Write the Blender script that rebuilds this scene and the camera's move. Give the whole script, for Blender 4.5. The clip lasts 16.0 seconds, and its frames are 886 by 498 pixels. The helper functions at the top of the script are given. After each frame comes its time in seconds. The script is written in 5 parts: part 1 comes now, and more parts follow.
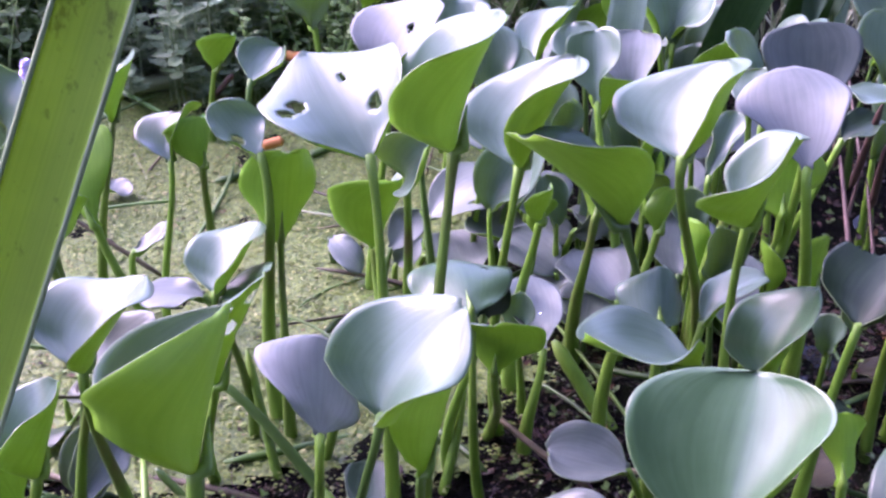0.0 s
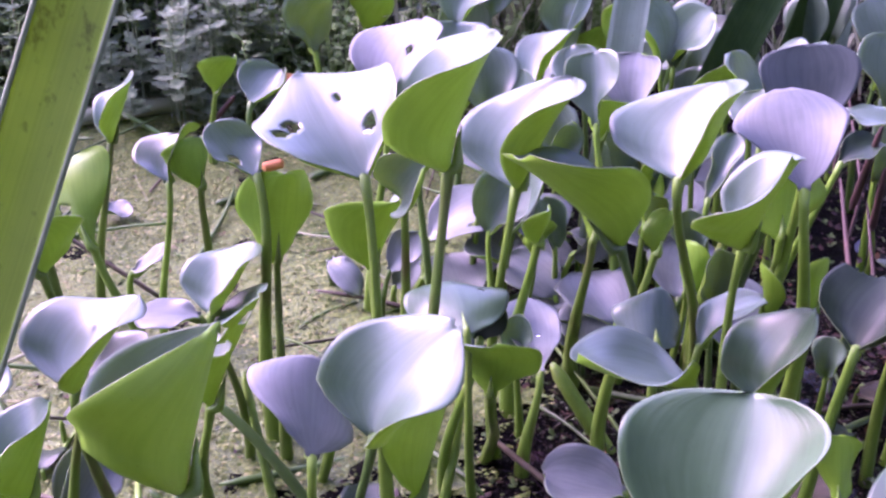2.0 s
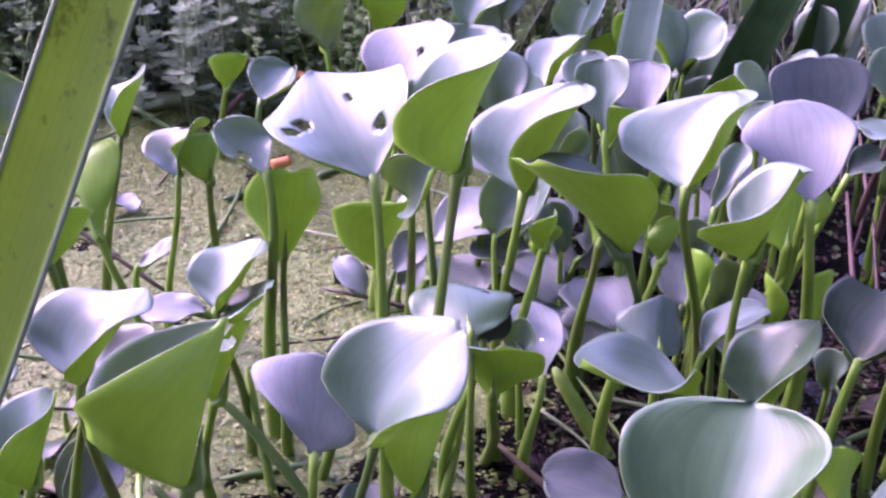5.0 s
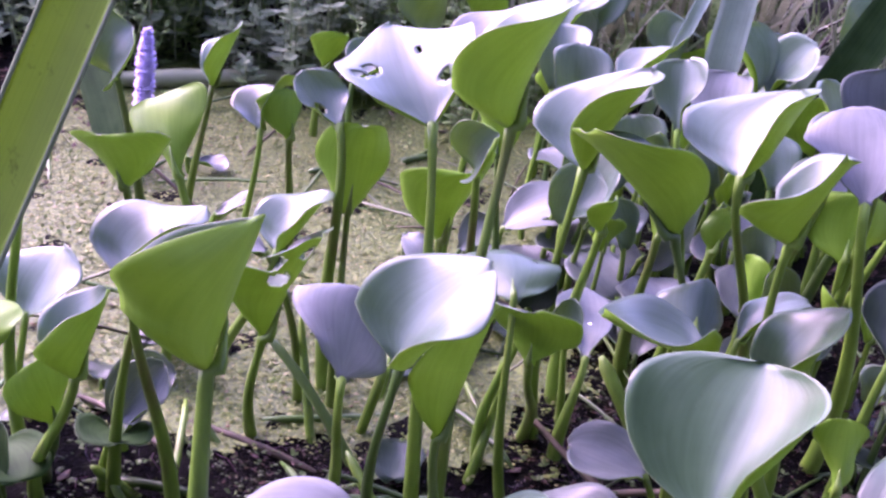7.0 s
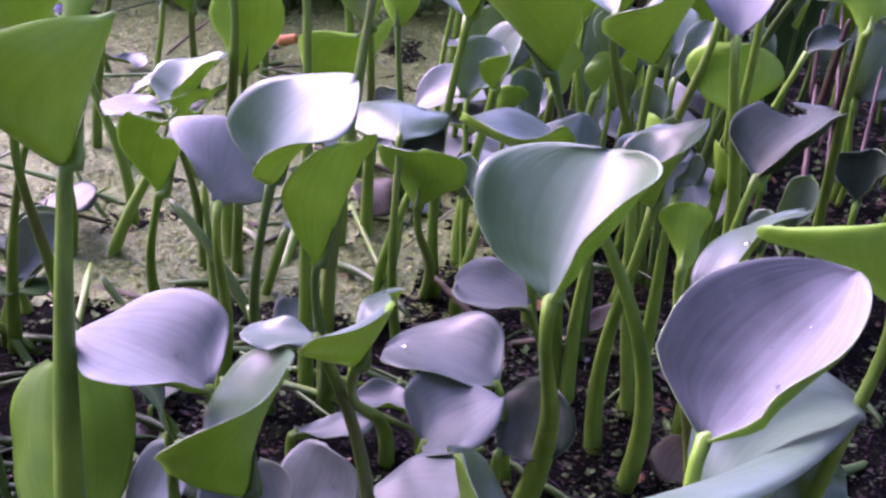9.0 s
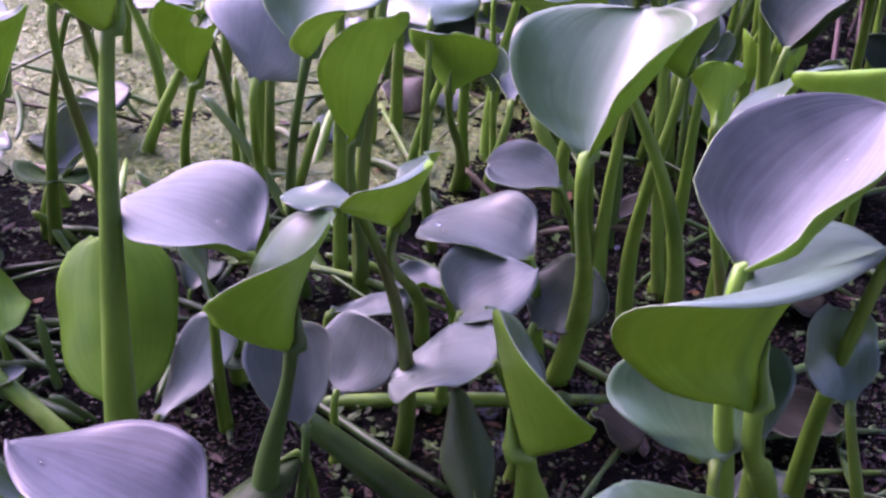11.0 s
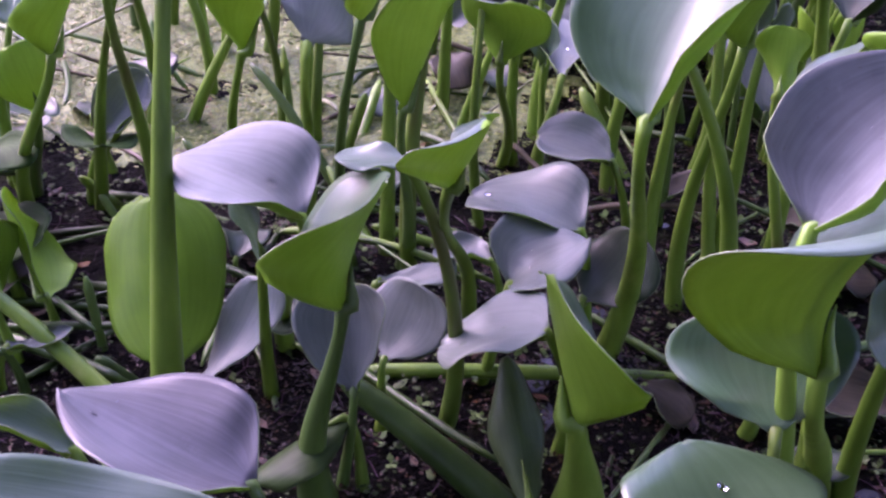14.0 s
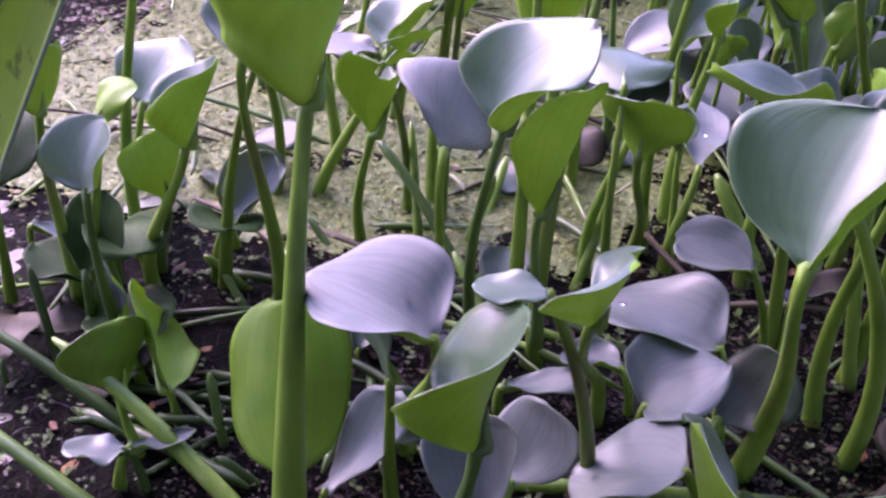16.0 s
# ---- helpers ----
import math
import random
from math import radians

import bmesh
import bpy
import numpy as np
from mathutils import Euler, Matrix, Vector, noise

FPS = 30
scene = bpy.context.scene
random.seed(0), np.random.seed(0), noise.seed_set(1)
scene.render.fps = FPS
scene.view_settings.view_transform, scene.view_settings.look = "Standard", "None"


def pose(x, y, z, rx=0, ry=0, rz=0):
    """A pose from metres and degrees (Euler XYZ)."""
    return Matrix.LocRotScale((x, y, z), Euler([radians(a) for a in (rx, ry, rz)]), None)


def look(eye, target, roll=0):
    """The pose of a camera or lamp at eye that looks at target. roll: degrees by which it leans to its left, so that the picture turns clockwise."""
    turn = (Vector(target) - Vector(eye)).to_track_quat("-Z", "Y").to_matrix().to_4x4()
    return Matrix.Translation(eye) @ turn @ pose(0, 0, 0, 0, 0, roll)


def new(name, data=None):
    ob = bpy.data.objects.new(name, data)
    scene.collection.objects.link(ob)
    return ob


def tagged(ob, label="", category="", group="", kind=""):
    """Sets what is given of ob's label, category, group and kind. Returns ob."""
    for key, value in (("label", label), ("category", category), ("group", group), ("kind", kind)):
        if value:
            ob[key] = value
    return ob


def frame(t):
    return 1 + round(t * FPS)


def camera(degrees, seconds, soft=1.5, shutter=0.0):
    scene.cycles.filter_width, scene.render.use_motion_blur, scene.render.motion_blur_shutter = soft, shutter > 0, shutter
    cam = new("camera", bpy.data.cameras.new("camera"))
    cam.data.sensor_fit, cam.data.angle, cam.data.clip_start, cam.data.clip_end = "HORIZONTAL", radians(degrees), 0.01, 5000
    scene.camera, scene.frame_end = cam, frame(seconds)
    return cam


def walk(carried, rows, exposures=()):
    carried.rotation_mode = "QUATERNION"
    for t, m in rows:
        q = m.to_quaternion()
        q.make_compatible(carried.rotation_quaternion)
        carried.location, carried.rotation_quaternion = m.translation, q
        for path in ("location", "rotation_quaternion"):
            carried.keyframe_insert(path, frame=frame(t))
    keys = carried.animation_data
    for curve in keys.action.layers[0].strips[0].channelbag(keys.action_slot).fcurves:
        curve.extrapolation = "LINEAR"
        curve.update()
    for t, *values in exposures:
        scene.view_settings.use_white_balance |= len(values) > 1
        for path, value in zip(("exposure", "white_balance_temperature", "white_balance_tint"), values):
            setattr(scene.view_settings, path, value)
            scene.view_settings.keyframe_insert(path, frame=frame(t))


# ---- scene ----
# The camera: a phone held over the edge of a garden pond, looking down into the plants.
cam = camera(39.78, 16.0, soft=2.6)
walk(cam, [
    (0.0, look((0.0245, 0.0042, 0.6202), (0.0227, 0.5105, 0.2983), 1.11)),
    (0.5, look((0.0282, 0.0045, 0.6178), (0.0246, 0.5129, 0.2993), 0.99)),
    (1.0, look((0.0290, 0.0048, 0.6171), (0.0249, 0.5147, 0.3009), 1.02)),
    (1.5, look((0.0289, 0.0042, 0.6138), (0.0252, 0.5169, 0.3021), 1.05)),
    (2.0, look((0.0315, 0.0055, 0.6163), (0.0260, 0.5184, 0.3049), 1.04)),
    (2.5, look((0.0314, 0.0070, 0.6156), (0.0259, 0.5208, 0.3058), 1.09)),
    (3.0, look((0.0320, 0.0080, 0.6157), (0.0262, 0.5220, 0.3062), 1.13)),
    (3.5, look((0.0284, 0.0074, 0.6094), (0.0253, 0.5225, 0.3018), 1.44)),
    (5.8, look((0.0321, 0.0015, 0.6219), (0.0076, 0.5128, 0.3090), 4.51)),
    (6.0, look((0.0337, 0.0057, 0.6213), (-0.0191, 0.5164, 0.3107), 4.03)),
    (6.2, look((0.0291, -0.0026, 0.6179), (-0.0335, 0.5093, 0.3113), 4.80)),
    (6.5, look((0.0338, -0.0276, 0.6098), (-0.0258, 0.4895, 0.3114), 6.42)),
    (6.6, look((0.0485, -0.0258, 0.6056), (-0.0173, 0.4907, 0.3075), 5.77)),
    (6.8, look((0.0620, -0.0314, 0.5958), (-0.0022, 0.4859, 0.2987), 5.84)),
    (7.0, look((0.0696, -0.0397, 0.5859), (0.0096, 0.4785, 0.2896), 6.28)),
    (7.5, look((0.1013, -0.0501, 0.5637), (0.0411, 0.4672, 0.2658), 5.72)),
    (8.0, look((0.1190, -0.0617, 0.5521), (0.0660, 0.4542, 0.2504), 5.94)),
    (8.5, look((0.1312, -0.0762, 0.5374), (0.0847, 0.4399, 0.2350), 6.08)),
    (9.0, look((0.1415, -0.0854, 0.5277), (0.0949, 0.4275, 0.2199), 5.57)),
    (9.5, look((0.1427, -0.0931, 0.5193), (0.0957, 0.4153, 0.2041), 5.12)),
    (10.0, look((0.1427, -0.1025, 0.5133), (0.0923, 0.4008, 0.1906), 4.51)),
    (12.5, look((0.1329, -0.1226, 0.4815), (0.0757, 0.3718, 0.1464), 4.80)),
    (13.0, look((0.1318, -0.1227, 0.4804), (0.0728, 0.3719, 0.1458), 4.78)),
    (13.5, look((0.1312, -0.1224, 0.4807), (0.0693, 0.3718, 0.1460), 4.72)),
    (14.0, look((0.1304, -0.1194, 0.4805), (0.0632, 0.3741, 0.1458), 4.70)),
    (14.5, look((0.1264, -0.1148, 0.4867), (0.0535, 0.3770, 0.1508), 4.80)),
    (15.0, look((0.1186, -0.1074, 0.4933), (0.0392, 0.3841, 0.1583), 5.06)),
    (15.5, look((0.1095, -0.0944, 0.5050), (0.0203, 0.3948, 0.1692), 5.04)),
    (16.0, look((0.0977, -0.0721, 0.5168), (-0.0167, 0.4115, 0.1806), 3.97)),
], exposures=[
    (0.0, 2.96, 5700, 62), (1.7, 2.97, 5750, 87), (6.0, 2.96, 5800, 87), (9.0, 2.82, 5800, 78), (16.0, 2.76, 5900, 73)])

# ---- light: a bright, hazy sky over the pond ----
SUN_EL, SUN_AZ = 40.0, 304.0
world = bpy.data.worlds.new("sky")
scene.world = world
world.use_nodes = True
wn = world.node_tree.nodes
sky = wn.new("ShaderNodeTexSky")
sky.sky_type = "NISHITA"
sky.sun_disc = False
sky.sun_elevation = radians(SUN_EL)
sky.sun_rotation = radians(SUN_AZ)
sky.air_density, sky.dust_density, sky.ozone_density = 1.0, 3.0, 1.5
world.node_tree.links.new(sky.outputs[0], wn["Background"].inputs[0])
wn["Background"].inputs[1].default_value = 0.15
sun_data = bpy.data.lights.new("sun", "SUN")
sun_data.energy, sun_data.angle, sun_data.color = 0.34, radians(34), (1.0, 0.985, 0.975)
sun = new("sun", sun_data)
_az = radians(SUN_AZ)
sun.matrix_world = look((math.sin(_az) * 5, math.cos(_az) * 5, 5 * math.tan(radians(SUN_EL))), (0, 0, 0))


# ---- materials ----
def material(name):
    m = bpy.data.materials.new(name)
    m.use_nodes = True
    nt = m.node_tree
    return m, nt.nodes, nt.links, nt.nodes["Principled BSDF"]


def noise_node(nodes, links, scale, detail=3.0, rough=0.55, coord="Object", stretch=None, distort=0.0):
    tc = nodes.new("ShaderNodeTexCoord")
    n = nodes.new("ShaderNodeTexNoise")
    n.inputs["Scale"].default_value = scale
    n.inputs["Detail"].default_value = detail
    n.inputs["Roughness"].default_value = rough
    n.inputs["Distortion"].default_value = distort
    src = tc.outputs[coord]
    if stretch:
        mp = nodes.new("ShaderNodeMapping")
        mp.inputs["Scale"].default_value = stretch
        links.new(src, mp.inputs["Vector"])
        src = mp.outputs[0]
    links.new(src, n.inputs["Vector"])
    return n.outputs["Fac"]


def ramp(nodes, links, fac, stops):
    r = nodes.new("ShaderNodeValToRGB")
    while len(r.color_ramp.elements) < len(stops):
        r.color_ramp.elements.new(0.5)
    for e, (p, c) in zip(r.color_ramp.elements, stops):
        e.position, e.color = p, (*c, 1.0)
    links.new(fac, r.inputs[0])
    return r.outputs[0]


def mix(nodes, links, fac, a, b, mode="MIX"):
    m = nodes.new("ShaderNodeMix")
    m.data_type, m.blend_type = "RGBA", mode
    for sock, v in ((m.inputs[0], fac), (m.inputs[6], a), (m.inputs[7], b)):
        if isinstance(v, (int, float)):
            sock.default_value = v
        elif isinstance(v, tuple):
            sock.default_value = (*v, 1.0)
        else:
            links.new(v, sock)
    return m.outputs[2]


def bump(nodes, links, height, strength, dist, bsdf):
    b = nodes.new("ShaderNodeBump")
    b.inputs["Strength"].default_value = strength
    b.inputs["Distance"].default_value = dist
    links.new(height, b.inputs["Height"])
    links.new(b.outputs[0], bsdf.inputs["Normal"])


def leaf_material(name, dark, mid, light, rough, ior, trans, vein=0.35, tint_through=None, blotch=0.0):
    """A living leaf: veins run from its base to its tip, blotches and a change from leaf to leaf."""
    m, N, L, p = material(name)
    big = noise_node(N, L, 34.0, 3.0)
    base = ramp(N, L, big, [(0.3, dark), (0.52, mid), (0.75, light)])
    veins = noise_node(N, L, 26.0, 2.0, coord="UV", stretch=(1.0, 0.07, 1.0))
    base = mix(N, L, 0.34, base, ramp(N, L, veins, [(0.35, dark), (0.65, light)]))
    specks = ramp(N, L, noise_node(N, L, 420.0, 2.0), [(0.70, (1, 1, 1)), (0.76, (0.55, 0.45, 0.25))])
    base = mix(N, L, 0.5, base, specks, "MULTIPLY")
    # a few dry brown patches and pale scuffs
    dry = ramp(N, L, noise_node(N, L, 22.0, 5.0, 0.65, distort=0.6), [(0.70, (0, 0, 0)), (0.735, (1, 1, 1))])
    base = mix(N, L, dry, base, (0.16, 0.11, 0.05))
    scuff = ramp(N, L, noise_node(N, L, 60.0, 6.0, 0.7, stretch=(1.0, 1.0, 0.3)), [(0.6, (0, 0, 0)), (0.72, (0.4, 0.4, 0.4))])
    base = mix(N, L, scuff, base, light)
    if blotch:
        spots = ramp(N, L, noise_node(N, L, 95.0, 4.0, 0.7, stretch=(1.0, 1.0, 0.6)), [(0.33, (0.12, 0.11, 0.08)), (0.4, (1, 1, 1))])
        base = mix(N, L, blotch, base, spots, "MULTIPLY")
    oi = N.new("ShaderNodeObjectInfo")
    hs = N.new("ShaderNodeHueSaturation")
    mr = N.new("ShaderNodeMapRange")
    mr.inputs[3].default_value, mr.inputs[4].default_value = 0.8, 1.2
    L.new(oi.outputs["Random"], mr.inputs[0])
    L.new(mr.outputs[0], hs.inputs["Value"])
    L.new(base, hs.inputs["Color"])
    base = hs.outputs[0]
    L.new(base, p.inputs["Base Color"])
    p.inputs["IOR"].default_value = ior
    r = N.new("ShaderNodeMapRange")
    r.inputs[3].default_value, r.inputs[4].default_value = rough - 0.04, rough + 0.07
    L.new(noise_node(N, L, 90.0, 3.0), r.inputs[0])
    L.new(r.outputs[0], p.inputs["Roughness"])
    bump(N, L, veins, vein, 0.0006, p)
    if trans:
        tr = N.new("ShaderNodeBsdfTranslucent")
        L.new(mix(N, L, 1.0, mix(N, L, 0.6, base, tint_through or base), (trans, trans, trans), "MULTIPLY"), tr.inputs[0])
        both = N.new("ShaderNodeAddShader")
        L.new(p.outputs[0], both.inputs[0])
        L.new(tr.outputs[0], both.inputs[1])
        L.new(both.outputs[0], N["Material Output"].inputs[0])
    return m


def plain_material(name, stops, scale, rough=0.6, bump_scale=0.0, bump_strength=0.3, bump_dist=0.001, stretch=None, ior=1.45):
    m, N, L, p = material(name)
    fac = noise_node(N, L, scale, 5.0, stretch=stretch)
    col = ramp(N, L, fac, stops)
    oi = N.new("ShaderNodeObjectInfo")
    hs = N.new("ShaderNodeHueSaturation")
    mr = N.new("ShaderNodeMapRange")
    mr.inputs[3].default_value, mr.inputs[4].default_value = 0.75, 1.25
    L.new(oi.outputs["Random"], mr.inputs[0])
    L.new(mr.outputs[0], hs.inputs["Value"])
    L.new(col, hs.inputs["Color"])
    L.new(hs.outputs[0], p.inputs["Base Color"])
    p.inputs["Roughness"].default_value = rough
    p.inputs["IOR"].default_value = ior
    if bump_scale:
        bump(N, L, noise_node(N, L, bump_scale, 4.0, stretch=stretch), bump_strength, bump_dist, p)
    return m


def island_material(name, stops, rough=0.5, trans=0.0):
    """Loose small pieces in one mesh: each has its own shade."""
    m, N, L, p = material(name)
    g = N.new("ShaderNodeNewGeometry")
    col = ramp(N, L, g.outputs["Random Per Island"], stops)
    col = mix(N, L, 0.35, col, ramp(N, L, noise_node(N, L, 160.0), [(0.3, stops[0][1]), (0.7, stops[-1][1])]))
    L.new(col, p.inputs["Base Color"])
    p.inputs["Roughness"].default_value = rough
    p.inputs["IOR"].default_value = 1.3
    if trans:
        tr = N.new("ShaderNodeBsdfTranslucent")
        L.new(col, tr.inputs[0])
        ms = N.new("ShaderNodeMixShader")
        ms.inputs[0].default_value = trans
        L.new(p.outputs[0], ms.inputs[1])
        L.new(tr.outputs[0], ms.inputs[2])
        L.new(ms.outputs[0], N["Material Output"].inputs[0])
    return m


# upper faces are waxy and blue-green, the undersides a fresh yellow-green
MAT_UPPER = leaf_material("leaf_upper", (0.042, 0.084, 0.052), (0.066, 0.114, 0.076), (0.098, 0.15, 0.11), 0.34, 1.48, 0.2, vein=0.4, tint_through=(0.4, 0.6, 0.1))
MAT_UNDER = leaf_material("leaf_underside", (0.085, 0.2, 0.01), (0.12, 0.255, 0.014), (0.165, 0.31, 0.026), 0.5, 1.36, 0.5, tint_through=(0.42, 0.6, 0.05))
MAT_UPPER_OLD = leaf_material("old_leaf_upper", (0.062, 0.088, 0.074), (0.092, 0.118, 0.102), (0.13, 0.155, 0.138), 0.42, 1.48, 0.1, vein=0.3)
MAT_UPPER_PALE = leaf_material("pale_waxy_leaf_upper", (0.1, 0.125, 0.114), (0.145, 0.168, 0.16), (0.19, 0.21, 0.205), 0.56, 1.42, 0.1, vein=0.35)
MAT_UPPER_DEEP = leaf_material("deep_green_leaf_upper", (0.024, 0.062, 0.024), (0.036, 0.082, 0.036), (0.056, 0.11, 0.054), 0.32, 1.48, 0.1, vein=0.38, tint_through=(0.35, 0.6, 0.08))
# Dark copies of both leaf faces: the shade low in the clump is painted in.
MAT_UNDER_SHADE = leaf_material("shade_toned_leaf_underside", (0.014, 0.034, 0.006), (0.024, 0.054, 0.009), (0.04, 0.076, 0.015), 0.5, 1.3, 0.1)
MAT_UPPER_SHADE = leaf_material("shade_toned_leaf_upper", (0.01, 0.024, 0.012), (0.016, 0.036, 0.018), (0.028, 0.052, 0.027), 0.4, 1.35, 0.1)
MAT_UNDER_DIM = leaf_material("dull_leaf_underside", (0.035, 0.07, 0.02), (0.055, 0.1, 0.03), (0.08, 0.12, 0.05), 0.45, 1.4, 0.15)
MAT_UPPER_DUSK = leaf_material("dusky_leaf_upper", (0.016, 0.022, 0.022), (0.036, 0.042, 0.046), (0.07, 0.074, 0.085), 0.42, 1.5, 0.05, vein=0.4)
MAT_UPPER_HAZE = leaf_material("hazy_leaf_upper", (0.066, 0.078, 0.076), (0.105, 0.118, 0.116), (0.148, 0.16, 0.16), 0.6, 1.38, 0.05, vein=0.35)
MAT_UNDER_OLIVE = leaf_material("olive_leaf_underside", (0.05, 0.13, 0.005), (0.072, 0.17, 0.007), (0.105, 0.215, 0.012), 0.5, 1.32, 0.35, tint_through=(0.42, 0.6, 0.05))
# Dark green leaf, darkened further to stand in for shade on it.
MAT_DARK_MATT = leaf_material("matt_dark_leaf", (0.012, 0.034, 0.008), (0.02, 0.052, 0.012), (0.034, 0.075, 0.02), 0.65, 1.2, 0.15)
MAT_ROT = leaf_material("rotting_leaf", (0.012, 0.012, 0.006), (0.028, 0.025, 0.012), (0.06, 0.05, 0.024), 0.55, 1.3, 0.0)
MAT_STALK = plain_material("leaf_stalk", [(0.3, (0.065, 0.145, 0.012)), (0.48, (0.12, 0.235, 0.022)), (0.6, (0.155, 0.28, 0.03)), (0.75, (0.25, 0.36, 0.07))], 40.0, 0.38, 160.0, 0.25, 0.0006, (1.0, 1.0, 0.25), 1.45)
MAT_STALK_OLD = plain_material("ageing_leaf_stalk", [(0.3, (0.1, 0.1, 0.03)), (0.45, (0.1, 0.19, 0.02)), (0.62, (0.13, 0.24, 0.028)), (0.78, (0.2, 0.17, 0.07))], 30.0, 0.42, 140.0, 0.4, 0.0008, (1.0, 1.0, 0.3), 1.42)
# Stalk colour at its darkest: deep shade near the water is painted into it.
MAT_STALK_SHADE = plain_material("deep_shade_stalk", [(0.3, (0.016, 0.036, 0.008)), (0.55, (0.03, 0.066, 0.013)), (0.8, (0.05, 0.095, 0.022))], 30.0, 0.38, 160.0, 0.25, 0.0006, (1.0, 1.0, 0.2), 1.35)
# Darker copy of leaf_stalk with shade mixed into its greens.
MAT_STALK_DARK = plain_material("shade_toned_leaf_stalk", [(0.3, (0.04, 0.085, 0.017)), (0.55, (0.065, 0.135, 0.024)), (0.8, (0.1, 0.18, 0.04))], 30.0, 0.4, 160.0, 0.25, 0.0006, (1.0, 1.0, 0.2), 1.45)
MAT_BLADE = leaf_material("iris_blade", (0.075, 0.14, 0.01), (0.1, 0.18, 0.014), (0.135, 0.22, 0.02), 0.55, 1.32, 0.4, 0.12, tint_through=(0.4, 0.55, 0.05), blotch=0.8)
MAT_REED = leaf_material("reed_blade", (0.16, 0.25, 0.17), (0.24, 0.34, 0.25), (0.3, 0.4, 0.3), 0.45, 1.5, 0.2, 0.5)
m, N, L, p = material("bank_soil")
soil = ramp(N, L, noise_node(N, L, 14.0, 5.0), [(0.3, (0.007, 0.006, 0.005)), (0.55, (0.016, 0.012, 0.009)), (0.8, (0.036, 0.027, 0.018))])
turf = ramp(N, L, noise_node(N, L, 40.0, 6.0, 0.7), [(0.3, (0.012, 0.026, 0.006)), (0.55, (0.03, 0.06, 0.014)), (0.8, (0.06, 0.1, 0.03))])
away = N.new("ShaderNodeVectorMath")
away.operation = "LENGTH"
L.new(N.new("ShaderNodeTexCoord").outputs["Object"], away.inputs[0])
patch = N.new("ShaderNodeMath")
patch.operation = "MULTIPLY_ADD"
patch.inputs[1].default_value = 1.6
L.new(noise_node(N, L, 1.3, 4.0), patch.inputs[0])
L.new(away.outputs["Value"], patch.inputs[2])
grown = N.new("ShaderNodeMapRange")
grown.inputs[1].default_value, grown.inputs[2].default_value = 2.6, 3.4
L.new(patch.outputs[0], grown.inputs[0])
L.new(mix(N, L, grown.outputs[0], soil, turf), p.inputs["Base Color"])
p.inputs["Roughness"].default_value = 0.65
bump(N, L, noise_node(N, L, 60.0, 4.0), 0.6, 0.01, p)
MAT_SOIL = m
MAT_WEED = island_material("duckweed", [(0.0, (0.04, 0.085, 0.01)), (0.5, (0.1, 0.175, 0.022)), (0.82, (0.19, 0.26, 0.05)), (0.95, (0.38, 0.4, 0.17)), (1.0, (0.16, 0.1, 0.05))], 0.5)
# Same duckweed with the shade between the leaves put into its colour.
MAT_WEED_SHADE = island_material("shade_toned_duckweed", [(0.0, (0.008, 0.018, 0.004)), (0.6, (0.018, 0.038, 0.008)), (0.96, (0.04, 0.075, 0.014)), (1.0, (0.07, 0.11, 0.03))], 0.5)
MAT_DEAD = island_material("dead_plant", [(0.0, (0.008, 0.005, 0.005)), (0.6, (0.02, 0.011, 0.01)), (0.92, (0.042, 0.02, 0.017)), (1.0, (0.13, 0.06, 0.025))], 0.45)
MAT_BITS = island_material("wet_muck_bits", [(0.0, (0.002, 0.002, 0.002)), (0.5, (0.005, 0.0035, 0.0045)), (0.74, (0.009, 0.007, 0.008)), (0.87, (0.011, 0.024, 0.006)), (0.97, (0.045, 0.08, 0.018)), (1.0, (0.12, 0.05, 0.016))], 0.34)
MAT_ROOT = island_material("purple_roots", [(0.0, (0.008, 0.004, 0.007)), (0.6, (0.025, 0.01, 0.02)), (1.0, (0.07, 0.025, 0.05))], 0.4)
MAT_SCRAP = island_material("dead_scraps", [(0.0, (0.03, 0.02, 0.015)), (0.4, (0.1, 0.08, 0.09)), (0.7, (0.16, 0.13, 0.15)), (0.85, (0.22, 0.09, 0.025)), (1.0, (0.3, 0.16, 0.05))], 0.45)
MAT_BANK_LEAF = island_material("bank_foliage", [(0.0, (0.04, 0.09, 0.018)), (0.4, (0.12, 0.24, 0.05)), (0.75, (0.22, 0.37, 0.1)), (1.0, (0.42, 0.54, 0.28))], 0.55, 0.55)
MAT_HEDGE = island_material("hedge_foliage", [(0.0, (0.008, 0.016, 0.006)), (0.6, (0.02, 0.042, 0.012)), (1.0, (0.045, 0.085, 0.025))], 0.7)
MAT_MINT = island_material("pale_weed", [(0.0, (0.1, 0.17, 0.08)), (0.5, (0.2, 0.3, 0.15)), (1.0, (0.4, 0.48, 0.3))], 0.5, 0.4)
MAT_TAN = island_material("sedge_flower", [(0.0, (0.22, 0.15, 0.08)), (0.6, (0.4, 0.3, 0.18)), (1.0, (0.6, 0.5, 0.36))], 0.6, 0.2)
MAT_STRAW = island_material("pale_grass", [(0.0, (0.14, 0.17, 0.08)), (0.5, (0.28, 0.32, 0.18)), (1.0, (0.5, 0.5, 0.36))], 0.4, 0.2)
MAT_BAMBOO = plain_material("bamboo", [(0.3, (0.13, 0.16, 0.07)), (0.6, (0.22, 0.25, 0.13)), (0.8, (0.34, 0.36, 0.22))], 22.0, 0.5, 90.0, 0.3, 0.001, (0.1, 1.0, 1.0))
